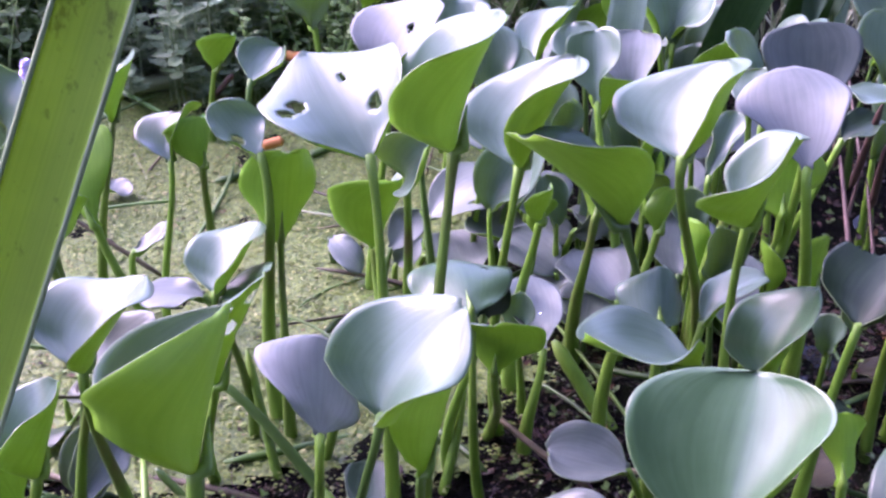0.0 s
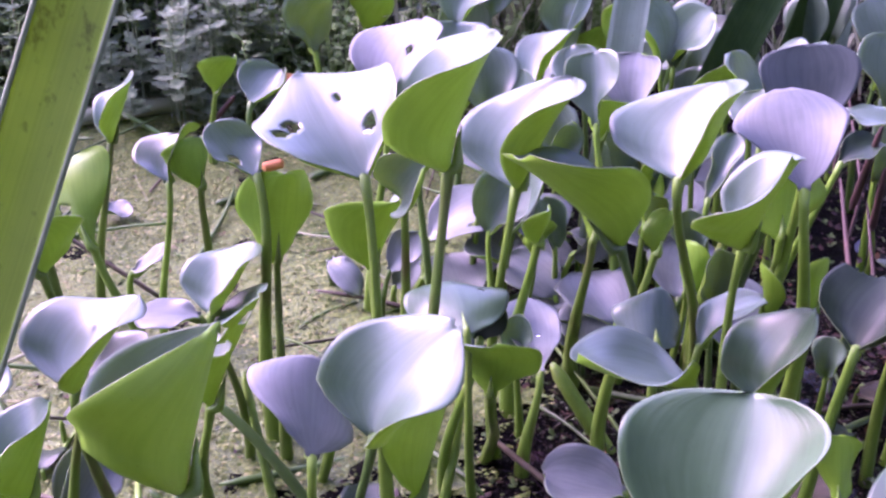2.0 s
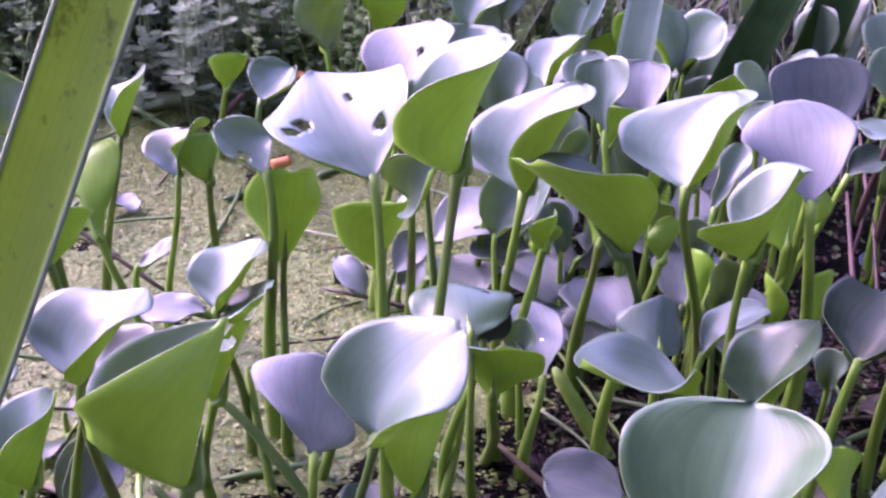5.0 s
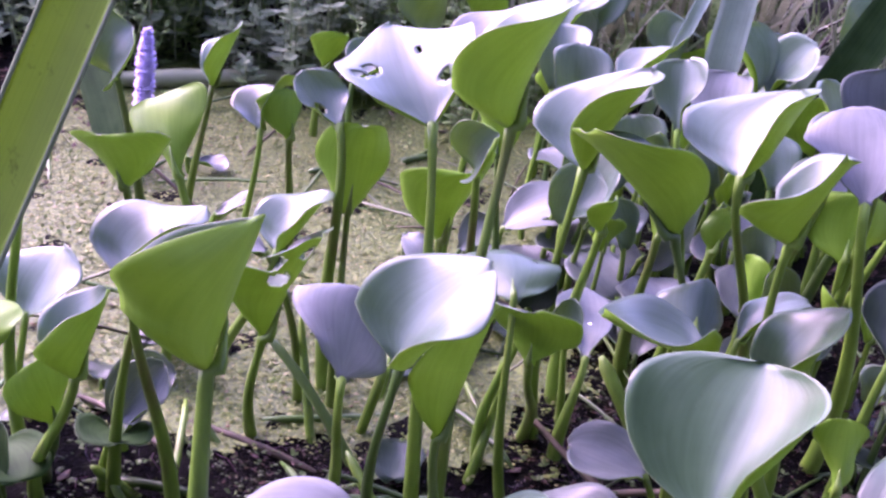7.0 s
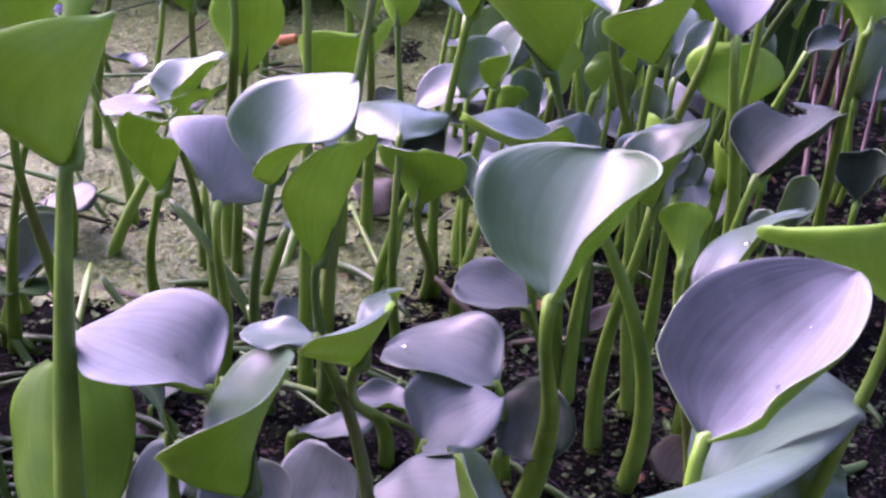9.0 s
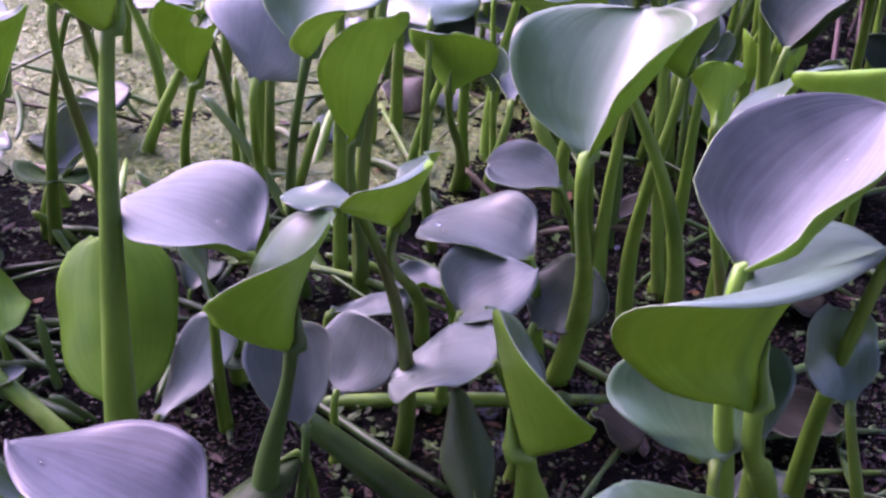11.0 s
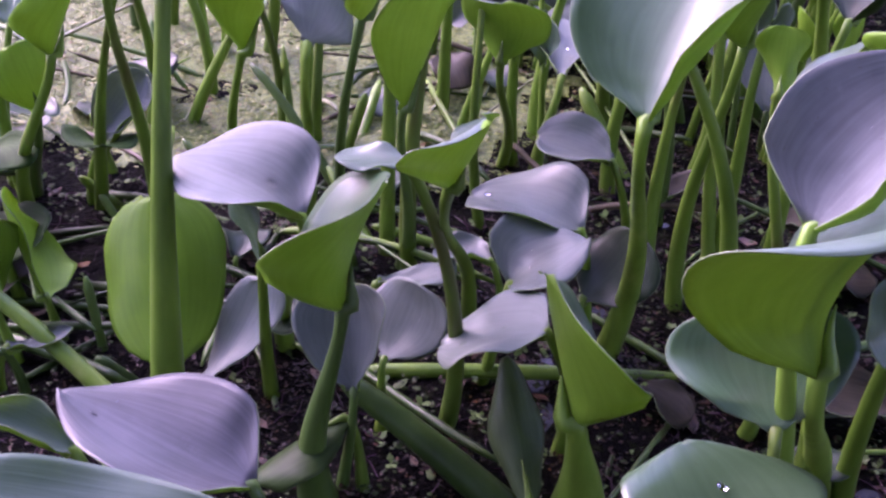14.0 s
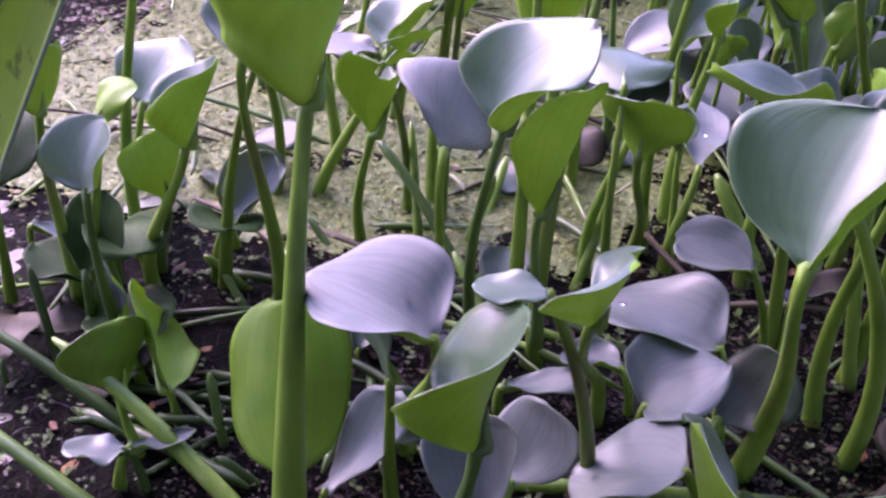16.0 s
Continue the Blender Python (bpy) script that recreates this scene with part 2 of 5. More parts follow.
MAT_TWIG = plain_material("orange_twig", [(0.3, (0.4, 0.13, 0.03)), (0.6, (0.55, 0.22, 0.06)), (0.8, (0.65, 0.35, 0.15))], 40.0, 0.5)
MAT_RED_STEM = plain_material("dry_red_stem", [(0.3, (0.03, 0.016, 0.012)), (0.6, (0.065, 0.034, 0.026)), (0.85, (0.15, 0.085, 0.065))], 30.0, 0.6)
MAT_BROWN_STEM = plain_material("dead_brown_stem", [(0.3, (0.03, 0.024, 0.012)), (0.6, (0.075, 0.058, 0.03)), (0.85, (0.16, 0.13, 0.075))], 40.0, 0.65, 120.0, 0.4, 0.0008, (1.0, 1.0, 0.3))
MAT_FLOWER = plain_material("violet_petals", [(0.3, (0.4, 0.33, 0.55)), (0.55, (0.55, 0.48, 0.7)), (0.8, (0.75, 0.7, 0.82))], 120.0, 0.6)

mw, N, L, p = material("pond_water")
p.inputs["Base Color"].default_value = (0.012, 0.011, 0.007, 1)
p.inputs["Roughness"].default_value = 0.2
p.inputs["IOR"].default_value = 1.33
bump(N, L, noise_node(N, L, 18.0, 2.0), 0.12, 0.004, p)
MAT_WATER = mw
md, N, L, p = material("water_drop")
p.inputs["Base Color"].default_value = (1, 1, 1, 1)
p.inputs["Roughness"].default_value = 0.02
p.inputs["IOR"].default_value = 1.33
p.inputs["Transmission Weight"].default_value = 1.0
MAT_DROP = md


MAT_EDGE = plain_material("leaf_edge", [(0.3, (0.12, 0.19, 0.08)), (0.7, (0.2, 0.27, 0.14))], 60.0, 0.4)
# Wet remains, made near-black to include the shade under the leaves.
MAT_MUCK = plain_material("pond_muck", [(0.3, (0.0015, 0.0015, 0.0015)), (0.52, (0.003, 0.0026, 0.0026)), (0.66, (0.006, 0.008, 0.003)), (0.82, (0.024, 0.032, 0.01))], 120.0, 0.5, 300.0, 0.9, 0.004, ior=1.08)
MAT_MAT = plain_material("algae_mat", [(0.25, (0.02, 0.038, 0.006)), (0.45, (0.055, 0.092, 0.012)), (0.6, (0.11, 0.155, 0.024)), (0.8, (0.21, 0.25, 0.06))], 260.0, 0.5, 420.0, 0.8, 0.002)


# ---- building blocks ----
def mesh_object(name, verts, faces, mats, parent=None, label="", smooth=True, slots=None, uvs=None):
    me = bpy.data.meshes.new(name)
    me.from_pydata([tuple(map(float, v)) for v in verts], [], [tuple(map(int, f)) for f in faces])
    for m in mats if isinstance(mats, (list, tuple)) else [mats]:
        me.materials.append(m)
    if smooth:
        me.polygons.foreach_set("use_smooth", [True] * len(me.polygons))
    if slots is not None:
        me.polygons.foreach_set("material_index", [int(s) for s in slots])
    if uvs is not None:
        layer = me.uv_layers.new(name="UVMap")
        idx = np.empty(len(me.loops), np.int32)
        me.loops.foreach_get("vertex_index", idx)
        layer.data.foreach_set("uv", np.asarray(uvs, np.float32)[idx].ravel())
    me.update()
    ob = new(name, me)
    if parent is not None:
        ob.parent = parent
    if label:
        tagged(ob, label)
    return ob


def thing(name, at, label, category, group="", kind=""):
    e = new(name)
    e.location = at
    e.empty_display_size = 0.02
    return tagged(e, label, category, group, kind)


def bezier(p0, p1, p2, p3, n):
    t = np.linspace(0, 1, n)[:, None]
    return (1 - t) ** 3 * np.array(p0) + 3 * t * (1 - t) ** 2 * np.array(p1) + 3 * t * t * (1 - t) * np.array(p2) + t**3 * np.array(p3)


def tube_data(path, radii, sides=10, flat=1.0):
    """Verts and faces of a closed tube along a path."""
    path = np.asarray(path, float)
    tan = np.gradient(path, axis=0)
    tan /= np.linalg.norm(tan, axis=1)[:, None] + 1e-12
    ref = np.array([1.0, 0.0, 0.0]) if abs(tan[0, 0]) < 0.8 else np.array([0.0, 1.0, 0.0])
    verts, faces = [], []
    for k, (c, d, r) in enumerate(zip(path, tan, radii)):
        a = ref - d * (ref @ d)
        a /= np.linalg.norm(a)
        b = np.cross(d, a)
        ref = a
        for s in range(sides):
            w = 2 * math.pi * s / sides
            verts.append(c + r * (math.cos(w) * a + flat * math.sin(w) * b))
    for k in range(len(path) - 1):
        for s in range(sides):
            q = (s + 1) % sides
            faces.append((k * sides + s, k * sides + q, (k + 1) * sides + q, (k + 1) * sides + s))
    faces.append(tuple(range(sides))[::-1])
    faces.append(tuple((len(path) - 1) * sides + s for s in range(sides)))
    return np.array(verts), faces


def blade_points(u, v, length, width, swell, fold, spread, bend, skew, tip, neck=0.0):
    """Points of a hyacinth blade in its own frame: base at the origin, midrib up along z, upper face towards -y.
    fold and spread: how far each half curls forward at the base and at the tip, in degrees; bend: how far the midrib arcs forward."""
    peak = swell / (swell + tip)
    g = (np.clip(v, 0, 1) ** swell * np.clip(1 - v, 0, 1) ** tip) / (peak**swell * (1 - peak) ** tip)
    g = g * np.clip(v / 0.14, 0, 1) ** 0.5
    half = np.maximum(width / 2 * g, neck * (1 - v) ** 2)
    k = np.radians(bend)
    s = length * v
    if abs(k) < 1e-3:
        my, mz = 0 * s, s
    else:
        my, mz = -(1 - np.cos(k * v)) * length / k, np.sin(k * v) * length / k
    ny, nz = -np.cos(k * v), -np.sin(k * v)
    phi = np.radians(fold * (1 - v) + spread * v) * (1 + skew * np.sign(u))
    phi = np.where(np.abs(phi) < 1e-3, 1e-3, phi)
    x = half / phi * np.sin(u * phi)
    d = half / phi * (1 - np.cos(u * phi))
    return np.stack([x, my + d * ny, mz + d * nz], -1)


def turn_matrix(yaw, lean, roll):
    return np.array((Euler((0, 0, radians(yaw))).to_matrix() @ Euler((radians(lean), 0, 0)).to_matrix() @ Euler((0, radians(roll), 0)).to_matrix()))


def blade_mesh(name, parent, at, turn, shape, mats, holes=(), wave=0.0, seed=0, nu=18, nv=20, thick=0.001, label="", crease=0.06):
    rnd = random.Random(seed)
    us, vs = np.linspace(-1, 1, nu + 1), np.linspace(0, 1, nv + 1) ** 0.9
    vs[-1] = 0.998
    uu, vv = np.meshgrid(us, vs)
    pts = blade_points(uu, vv, *shape, neck=0.0042)
    # gentle, uneven waves of the margin
    ph = [rnd.uniform(0, 6.28) for _ in range(3)]
    w = wave * (0.6 * np.sin(5 * vv + ph[0]) * uu + 0.5 * np.sin(7 * vv * np.sign(uu) + ph[1]) * uu**2 + 0.4 * np.sin(11 * vv + 3 * uu + ph[2]) * uu**2)
    du, dv = np.gradient(pts, axis=1), np.gradient(pts, axis=0)
    n = np.cross(du, dv)
    n /= np.linalg.norm(n, axis=-1)[..., None] + 1e-12
    # a soft crease along the midrib
    w = w + crease * shape[1] * np.sqrt(uu**2 + 0.004) * (1 - 0.55 * vv) * np.minimum(1, vv * 5)
    # margins roll back a little, more so towards the tip
    curl = rnd.uniform(0.0, 0.05)
    w = w - curl * shape[1] * (np.clip(np.abs(uu) - 0.62, 0, 1) / 0.38) ** 2 * (0.4 + 0.6 * vv) - 0.2 * curl * shape[0] * (np.clip(vv - 0.8, 0, 1) / 0.2) ** 2
    pts = pts + n * (w * np.minimum(1, vv * 4))[..., None]
    rim = np.clip((1 - np.abs(uu)) * 6, 0.5, 1) * np.clip((1 - vv) * 8, 0.5, 1)
    low = pts - n * (thick * rim)[..., None]
    R = turn_matrix(*turn)
    up = pts.reshape(-1, 3) @ R.T + np.array(at)
    dn = low.reshape(-1, 3) @ R.T + np.array(at)
    uv = np.stack([uu.ravel() * 0.5 + 0.5, vv.ravel()], 1)
    kept = np.ones((nv, nu), bool)
    for hu, hv, ru, rv in holes:
        cu, cv = (us[:-1] + us[1:]) / 2, (vs[:-1] + vs[1:]) / 2
        a, b = np.meshgrid(cu, cv)
        kept &= ((a - hu) / ru) ** 2 + ((b - hv) / rv) ** 2 > 0.85 + 0.3 * np.array([[rnd.random() for _ in range(nu)] for _ in range(nv)])
    vid = lambda j, i: j * (nu + 1) + i
    off = (nu + 1) * (nv + 1)
    faces, slots, edges = [], [], {}
    for j in range(nv):
        for i in range(nu):
            if not kept[j, i]:
                continue
            q = (vid(j, i), vid(j, i + 1), vid(j + 1, i + 1), vid(j + 1, i))
            faces.append(q)
            slots.append(0)
            faces.append(tuple(off + k for k in q[::-1]))
            slots.append(1)
            for a, b in zip(q, q[1:] + q[:1]):
                if (b, a) in edges:
                    del edges[(b, a)]
                else:
                    edges[(a, b)] = 1
    for a, b in edges:
        faces.append((b, a, off + a, off + b))
        slots.append(2)
    return mesh_object(name, np.concatenate([up, dn]), faces, mats, parent, label, True, slots, np.concatenate([uv, uv]))


def water_drop(parent, at, up, r, seed):
    """A flat bead of water lying on a blade."""
    rnd = random.Random(seed)
    up = np.array(up)
    a = np.cross(up, (0.3, 0.9, 0.1))
    a /= np.linalg.norm(a)
    b = np.cross(up, a)
    verts, faces, rings = [at + up * r * 0.55], [], 4
    for k in range(1, rings + 1):
        w = k / rings * math.pi / 2 * 1.15
        for s in range(12):
            t = 2 * math.pi * s / 12
            rr = r * math.sin(w) * (1 + 0.12 * math.sin(2 * t + seed))
            verts.append(at + a * rr * math.cos(t) + b * rr * math.sin(t) * 0.85 + up * r * 0.55 * math.cos(w))
    for s in range(12):
        q = (s + 1) % 12
        faces.append((0, 1 + s, 1 + q))
        for k in range(rings - 1):
            faces.append((1 + k * 12 + s, 1 + (k + 1) * 12 + s, 1 + (k + 1) * 12 + q, 1 + k * 12 + q))
    faces.append(tuple(1 + (rings - 1) * 12 + s for s in range(12))[::-1])
    return mesh_object("water_drop", verts, faces, MAT_DROP, parent, "clear round water drop")


LEAF_GROUP = "water hyacinth leaves in the pond"


def hyacinth(at, turn, shape, drops=(), root=None, girth=0.0038, foot=1.65, sway=(0.0, 0.0), holes=(), wave=0.0032, mats=None, stalk=None, label="glossy blue-green water hyacinth leaf on a long stalk", seed=0, fine=1.0):
    """One leaf: its blade and the stalk that carries it up out of the water."""
    at = np.array(at, float)
    R = turn_matrix(*turn)
    if root is None:
        rr = random.Random(seed + 900)
        root = (at[0] - R[0, 2] * at[2] * 0.14 + rr.uniform(-0.03, 0.03) * at[2] / 0.2, at[1] - R[1, 2] * at[2] * 0.14 + rr.uniform(0.0, 0.04) * at[2] / 0.2)
    root = np.array([root[0], root[1], -0.012])
    e = thing("water_hyacinth_leaf", root, label, "leaf", LEAF_GROUP)
    o = np.array(root)
    nu, nv = (34, 38) if holes else (22, 24) if fine >= 1 else (12, 12)
    blade_mesh("blade", e, at - o, turn, shape, (*(mats or (MAT_UPPER, MAT_UNDER)), MAT_EDGE), holes, wave, seed, nu, nv)
    for du, dv, dr in drops:
        q = blade_points(np.array([du, du + 0.02, du]), np.array([dv, dv, dv + 0.02]), *shape) @ R.T + (at - o)
        nrm = np.cross(q[1] - q[0], q[2] - q[0])
        nrm /= np.linalg.norm(nrm)
        water_drop(e, q[0] + nrm * dr * 0.25, nrm, dr, seed)
    run = np.linalg.norm(at - o)
    d0 = R[:, 2]
    rr = random.Random(seed + 77)
    girth = girth * rr.uniform(0.78, 1.08)
    foot = foot * rr.uniform(0.8, 1.25)
    q1 = o + np.array([sway[0] + rr.uniform(-0.3, 0.3), sway[1] + rr.uniform(-0.25, 0.25), 1.0]) * run * 0.42
    d1 = d0 * 0.35 + np.array([0, 0, 0.65])
    q2 = at - d1 / np.linalg.norm(d1) * min(run * 0.25, 0.05)
    path = bezier(o, q1, q2, at, 16 if fine >= 1 else 8)
    t = np.linspace(0, 1, len(path))
    radii = girth * (0.72 + (foot - 0.72) * (1 - t) ** 1.6 + 0.12 * np.exp(-(((t - 1) / 0.06) ** 2)))
    # the stalk runs on as a tapering rib up the back of the blade
    rib_v = np.array([0.04, 0.08, 0.13, 0.19, 0.26, 0.34])
    flare = max(radii[-1], min(0.036 * shape[1], 0.0042))
    radii = radii + (flare - radii[-1]) * np.clip((t - 0.8) / 0.2, 0, 1) ** 2.2
    rib_r = flare * np.array([0.92, 0.8, 0.64, 0.46, 0.28, 0.1])
    rib = blade_points(0 * rib_v, rib_v, *shape)
    bent = np.radians(shape[5]) * rib_v
    rib[:, 1] += np.cos(bent) * (rib_r + 0.001)
    rib[:, 2] += np.sin(bent) * (rib_r + 0.001)
    path = np.concatenate([path, rib @ R.T + at])
    radii = np.concatenate([radii, rib_r])
    vv, ff = tube_data(path - o, radii, 10 if fine >= 1 else 6)
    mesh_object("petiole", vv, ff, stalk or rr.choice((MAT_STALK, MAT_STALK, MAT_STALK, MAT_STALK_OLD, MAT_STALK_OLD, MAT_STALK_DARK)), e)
    return e



# ---- the setting: pond water, its floor and banks ----
def bank_height(x, y):
    """Height of the soil: a basin under the pond, banks beyond it and to one side, level ground further off."""
    near_pond = min(1.0, max(0.0, 3.2 - max(abs(x), abs(y - 0.5))))
    r = (noise.noise((x * 2.1, y * 2.1, 0.0)) * 0.05 + noise.noise((x * 9, y * 9, 3.0)) * 0.018) * near_pond
    far = (y - 1.42 - 0.10 * math.sin(x * 3.1)) / 0.25
    side = (x - 0.62 - 0.08 * math.sin(y * 4.0)) / 0.2
    left = (-1.0 - x + 0.1 * math.sin(y * 5.0)) / 0.2
    near = (-0.55 - y) / 0.2
    k = max(far, side, left, near)
    k = min(1.0, max(0.0, k + 0.5))
    return -0.16 + 0.24 * k * k * (3 - 2 * k) + r * (0.3 + k)


def ground_sheet():
    inner = list(np.linspace(-1.6, 1.6, 81))
    xs = [-300, -60, -12, -4] + inner + [4, 12, 60, 300]
    ys = [-300, -60, -12, -4] + list(np.linspace(-1.4, 2.4, 96)) + [4, 12, 60, 300]
    verts = [(x, y, bank_height(max(-4, min(4, x)), max(-4, min(4, y)))) for y in ys for x in xs]
    w = len(xs)
    faces = [(j * w + i, j * w + i + 1, (j + 1) * w + i + 1, (j + 1) * w + i) for j in range(len(ys) - 1) for i in range(w - 1)]
    return tagged(mesh_object("ground", verts, faces, MAT_SOIL), "dark wet soil of the pond bed and its banks, grass beyond", "ground", kind="structure")


def water_sheet():
    n = 60
    verts, faces = [(-0.1, 0.5, 0.0)], []
    for k in range(n):
        a = 2 * math.pi * k / n
        verts.append((-0.1 + 1.25 * math.cos(a), 0.5 + 1.35 * math.sin(a), 0.0))
        faces.append((0, 1 + k, 1 + (k + 1) % n))
    return tagged(mesh_object("water", verts, faces, MAT_WATER), "still dark pond water between the plants", "water", kind="structure")


ground_sheet()
water_sheet()
DUSK, HAZE = (MAT_UPPER_DUSK, MAT_UNDER), (MAT_UPPER_HAZE, MAT_UNDER)
OLD, DARK, ROT, OLIVE, DEEP, PALE = (MAT_UPPER_OLD, MAT_UNDER), (MAT_UPPER_SHADE, MAT_UNDER_SHADE), (MAT_ROT, MAT_ROT), (MAT_UPPER, MAT_UNDER_OLIVE), (MAT_UPPER_DEEP, MAT_UNDER), (MAT_UPPER_PALE, MAT_UNDER)
hyacinth((0.150, 0.395, 0.220), (-41, -37, -15), (0.079, 0.115, 0.68, 87, 34, -10, 0.23, 0.53), mats=DEEP, root=(0.150, 0.492), foot=2.7, label='glossy blue-green water hyacinth leaf, pale and waxy', seed=1)
hyacinth((-0.007, 0.486, 0.211), (-60, -25, 2), (0.073, 0.096, 0.35, 105, -36, -28, -0.01, 0.75), root=(-0.019, 0.549), drops=[(-0.3, 0.7, 0.0016), (0.55, 0.62, 0.0028)], label='half-folded water hyacinth leaf, waxy inside, green outside', seed=2)
hyacinth((-0.041, 0.500, 0.185), (60, -40, 50), (0.061, 0.079, 0.84, -1, -68, -12, 0.08, 0.43), root=(-0.062, 0.562), mats=PALE, label='glossy blue-green water hyacinth leaf, pale and waxy', seed=3)
hyacinth((-0.082, 0.397, 0.253), (-85, -12, -26), (0.076, 0.146, 0.41, 181, 36, -6, -0.07, 0.75), root=(-0.082, 0.366), girth=0.0055, foot=2.2, label='half-folded water hyacinth leaf, waxy inside, green outside', seed=4)
hyacinth((-0.083, 0.375, 0.035), (-170, 36, 11), (0.099, 0.081, 0.62, 26, 64, 7, 0.01, 0.42), mats=OLIVE, root=(-0.088, 0.388), girth=0.0034, foot=2.2, label='upright water hyacinth leaf with yellow-green underside', seed=5)
hyacinth((-0.014, 0.394, 0.138), (92, -49, 2), (0.073, 0.093, 0.35, 73, -32, -43, -0.07, 0.61), root=(-0.037, 0.453), drops=[(0.3, 0.32, 0.0024), (0.36, 0.42, 0.0016), (0.22, 0.36, 0.0015), (0.15, 0.3, 0.0032), (0.45, 0.38, 0.0022), (0.0, 0.55, 0.0014), (-0.2, 0.4, 0.0012)], mats=PALE, label='glossy blue-green water hyacinth leaf, pale and waxy', seed=6)
hyacinth((0.025, 0.326, 0.136), (-85, 2, -16), (0.066, 0.116, 0.36, 119, -10, -33, 0.21, 0.46), mats=DEEP, root=(0.017, 0.335), girth=0.0038, foot=2.6, label='half-folded water hyacinth leaf, waxy inside, green outside', seed=7)
hyacinth((0.128, 0.503, 0.087), (86, -72, 10), (0.074, 0.087, 0.38, 55, 7, -32, -0.02, 0.54), mats=OLD, drops=[(0.35, 0.55, 0.0016), (0.1, 0.85, 0.0022), (0.6, 0.3, 0.0013), (-0.05, 0.7, 0.0012), (-0.2, 0.75, 0.0026), (-0.3, 0.68, 0.002), (0.3, 0.4, 0.0016)], label='glossy blue-green water hyacinth leaf, pale and waxy', seed=8)
hyacinth((0.093, 0.450, 0.078), (-67, -33, 1), (0.052, 0.073, 0.37, 86, -35, -48, -0.14, 0.70), mats=OLD, girth=0.0034, drops=[(0.1, 0.3, 0.0014), (-0.45, 0.62, 0.0017), (0.5, 0.45, 0.0012), (-0.2, 0.4, 0.002), (0.3, 0.6, 0.0015)], label='glossy blue-green water hyacinth leaf, pale and waxy', seed=9)
hyacinth((0.074, 0.525, 0.041), (58, -92, -20), (0.039, 0.034, 0.62, 51, 31, -8, 0.04, 0.55), mats=OLD, girth=0.0034, label='faded lilac-grey water hyacinth leaf low over the water', seed=10)
hyacinth((0.119, 0.382, 0.101), (59, -108, -21), (0.062, 0.080, 0.43, 16, 4, -19, 0.34, 0.61), mats=OLD, drops=[(-0.5, 0.55, 0.0024), (-0.35, 0.45, 0.0016), (-0.3, 0.7, 0.003), (0.1, 0.4, 0.0015)], label='glossy blue-green water hyacinth leaf, pale and waxy', seed=11)
hyacinth((0.033, 0.394, 0.055), (-26, -76, -1), (0.048, 0.051, 0.73, -7, -1, 74, 0.02, 0.47), mats=OLD, girth=0.0034, drops=[(0.2, 0.5, 0.0012), (0.3, 0.6, 0.0018), (-0.2, 0.4, 0.0014)], label='faded lilac-grey water hyacinth leaf low over the water', seed=12)
hyacinth((0.028, 0.343, 0.073), (-10, -28, -18), (0.052, 0.061, 0.82, 76, 57, -0, 0.09, 0.45), mats=OLD, girth=0.0034, label='faded lilac-grey water hyacinth leaf low over the water', seed=13)
hyacinth((-0.065, 0.377, 0.032), (-21, -83, 4), (0.068, 0.037, 0.99, 11, 21, 65, 0.01, 0.41), mats=OLD, girth=0.0034, label='faded lilac-grey water hyacinth leaf low over the water', seed=14)
hyacinth((0.017, 0.214, 0.129), (89, -73, 6), (0.086, 0.071, 0.36, 65, -25, -4, -0.09, 0.72), drops=[(0.75, 0.3, 0.0024), (-0.5, 0.6, 0.0014), (0.3, 0.75, 0.0014), (0.5, 0.25, 0.0026), (-0.2, 0.8, 0.0018)], mats=DUSK, label='lilac-grey water hyacinth leaf with dark streaks and water drops', seed=15)
hyacinth((0.047, 0.153, 0.174), (62, -98, -46), (0.113, 0.053, 0.76, 69, 33, 31, -0.07, 0.40), label='glossy blue-green water hyacinth leaf, pale and waxy', seed=16)
hyacinth((0.229, 0.275, 0.181), (-103, 22, -25), (0.089, 0.299, 0.97, 46, -19, -87, -0.27, 0.75), mats=OLIVE, root=(0.278, 0.395), girth=0.0055, foot=2.2, drops=[(-0.4, 0.5, 0.0015)], label='half-folded water hyacinth leaf, waxy inside, green outside', seed=17)
hyacinth((0.211, 0.276, 0.247), (-40, -46, 4), (0.087, 0.087, 0.42, 85, 46, -17, 0.18, 0.75), foot=2.2, drops=[(-0.4, 0.4, 0.0013), (0.1, 0.65, 0.0015), (-0.1, 0.25, 0.0012), (-0.2, 0.5, 0.0015), (0.25, 0.35, 0.002)], mats=HAZE, label='pale lilac water hyacinth leaf, evenly waxy, with water drops', seed=18)
hyacinth((0.261, 0.575, 0.211), (-64, -52, -13), (0.065, 0.081, 0.40, 68, 37, -14, 0.24, 0.58), mats=DARK, holes=[(-0.9, 0.74, 0.45, 0.1), (-0.55, 0.8, 0.12, 0.05)], label='water hyacinth leaf with holes eaten into its waxy blade', seed=19)
hyacinth((-0.019, 0.603, 0.298), (3, -55, -25), (0.092, 0.097, 0.37, 101, -29, -25, 0.13, 0.58), holes=[(-0.52, 0.5, 0.12, 0.06), (-0.72, 0.42, 0.12, 0.04), (0.4, 0.3, 0.1, 0.05), (0.2, 0.62, 0.05, 0.03)], root=(-0.001, 0.566), label='water hyacinth leaf with holes eaten into its waxy blade', seed=20)
hyacinth((0.027, 0.593, 0.309), (-93, -7, -11), (0.080, 0.121, 0.35, 130, 12, -22, 0.02, 0.51), root=(0.018, 0.555), label='half-folded water hyacinth leaf, waxy inside, green outside', seed=21)
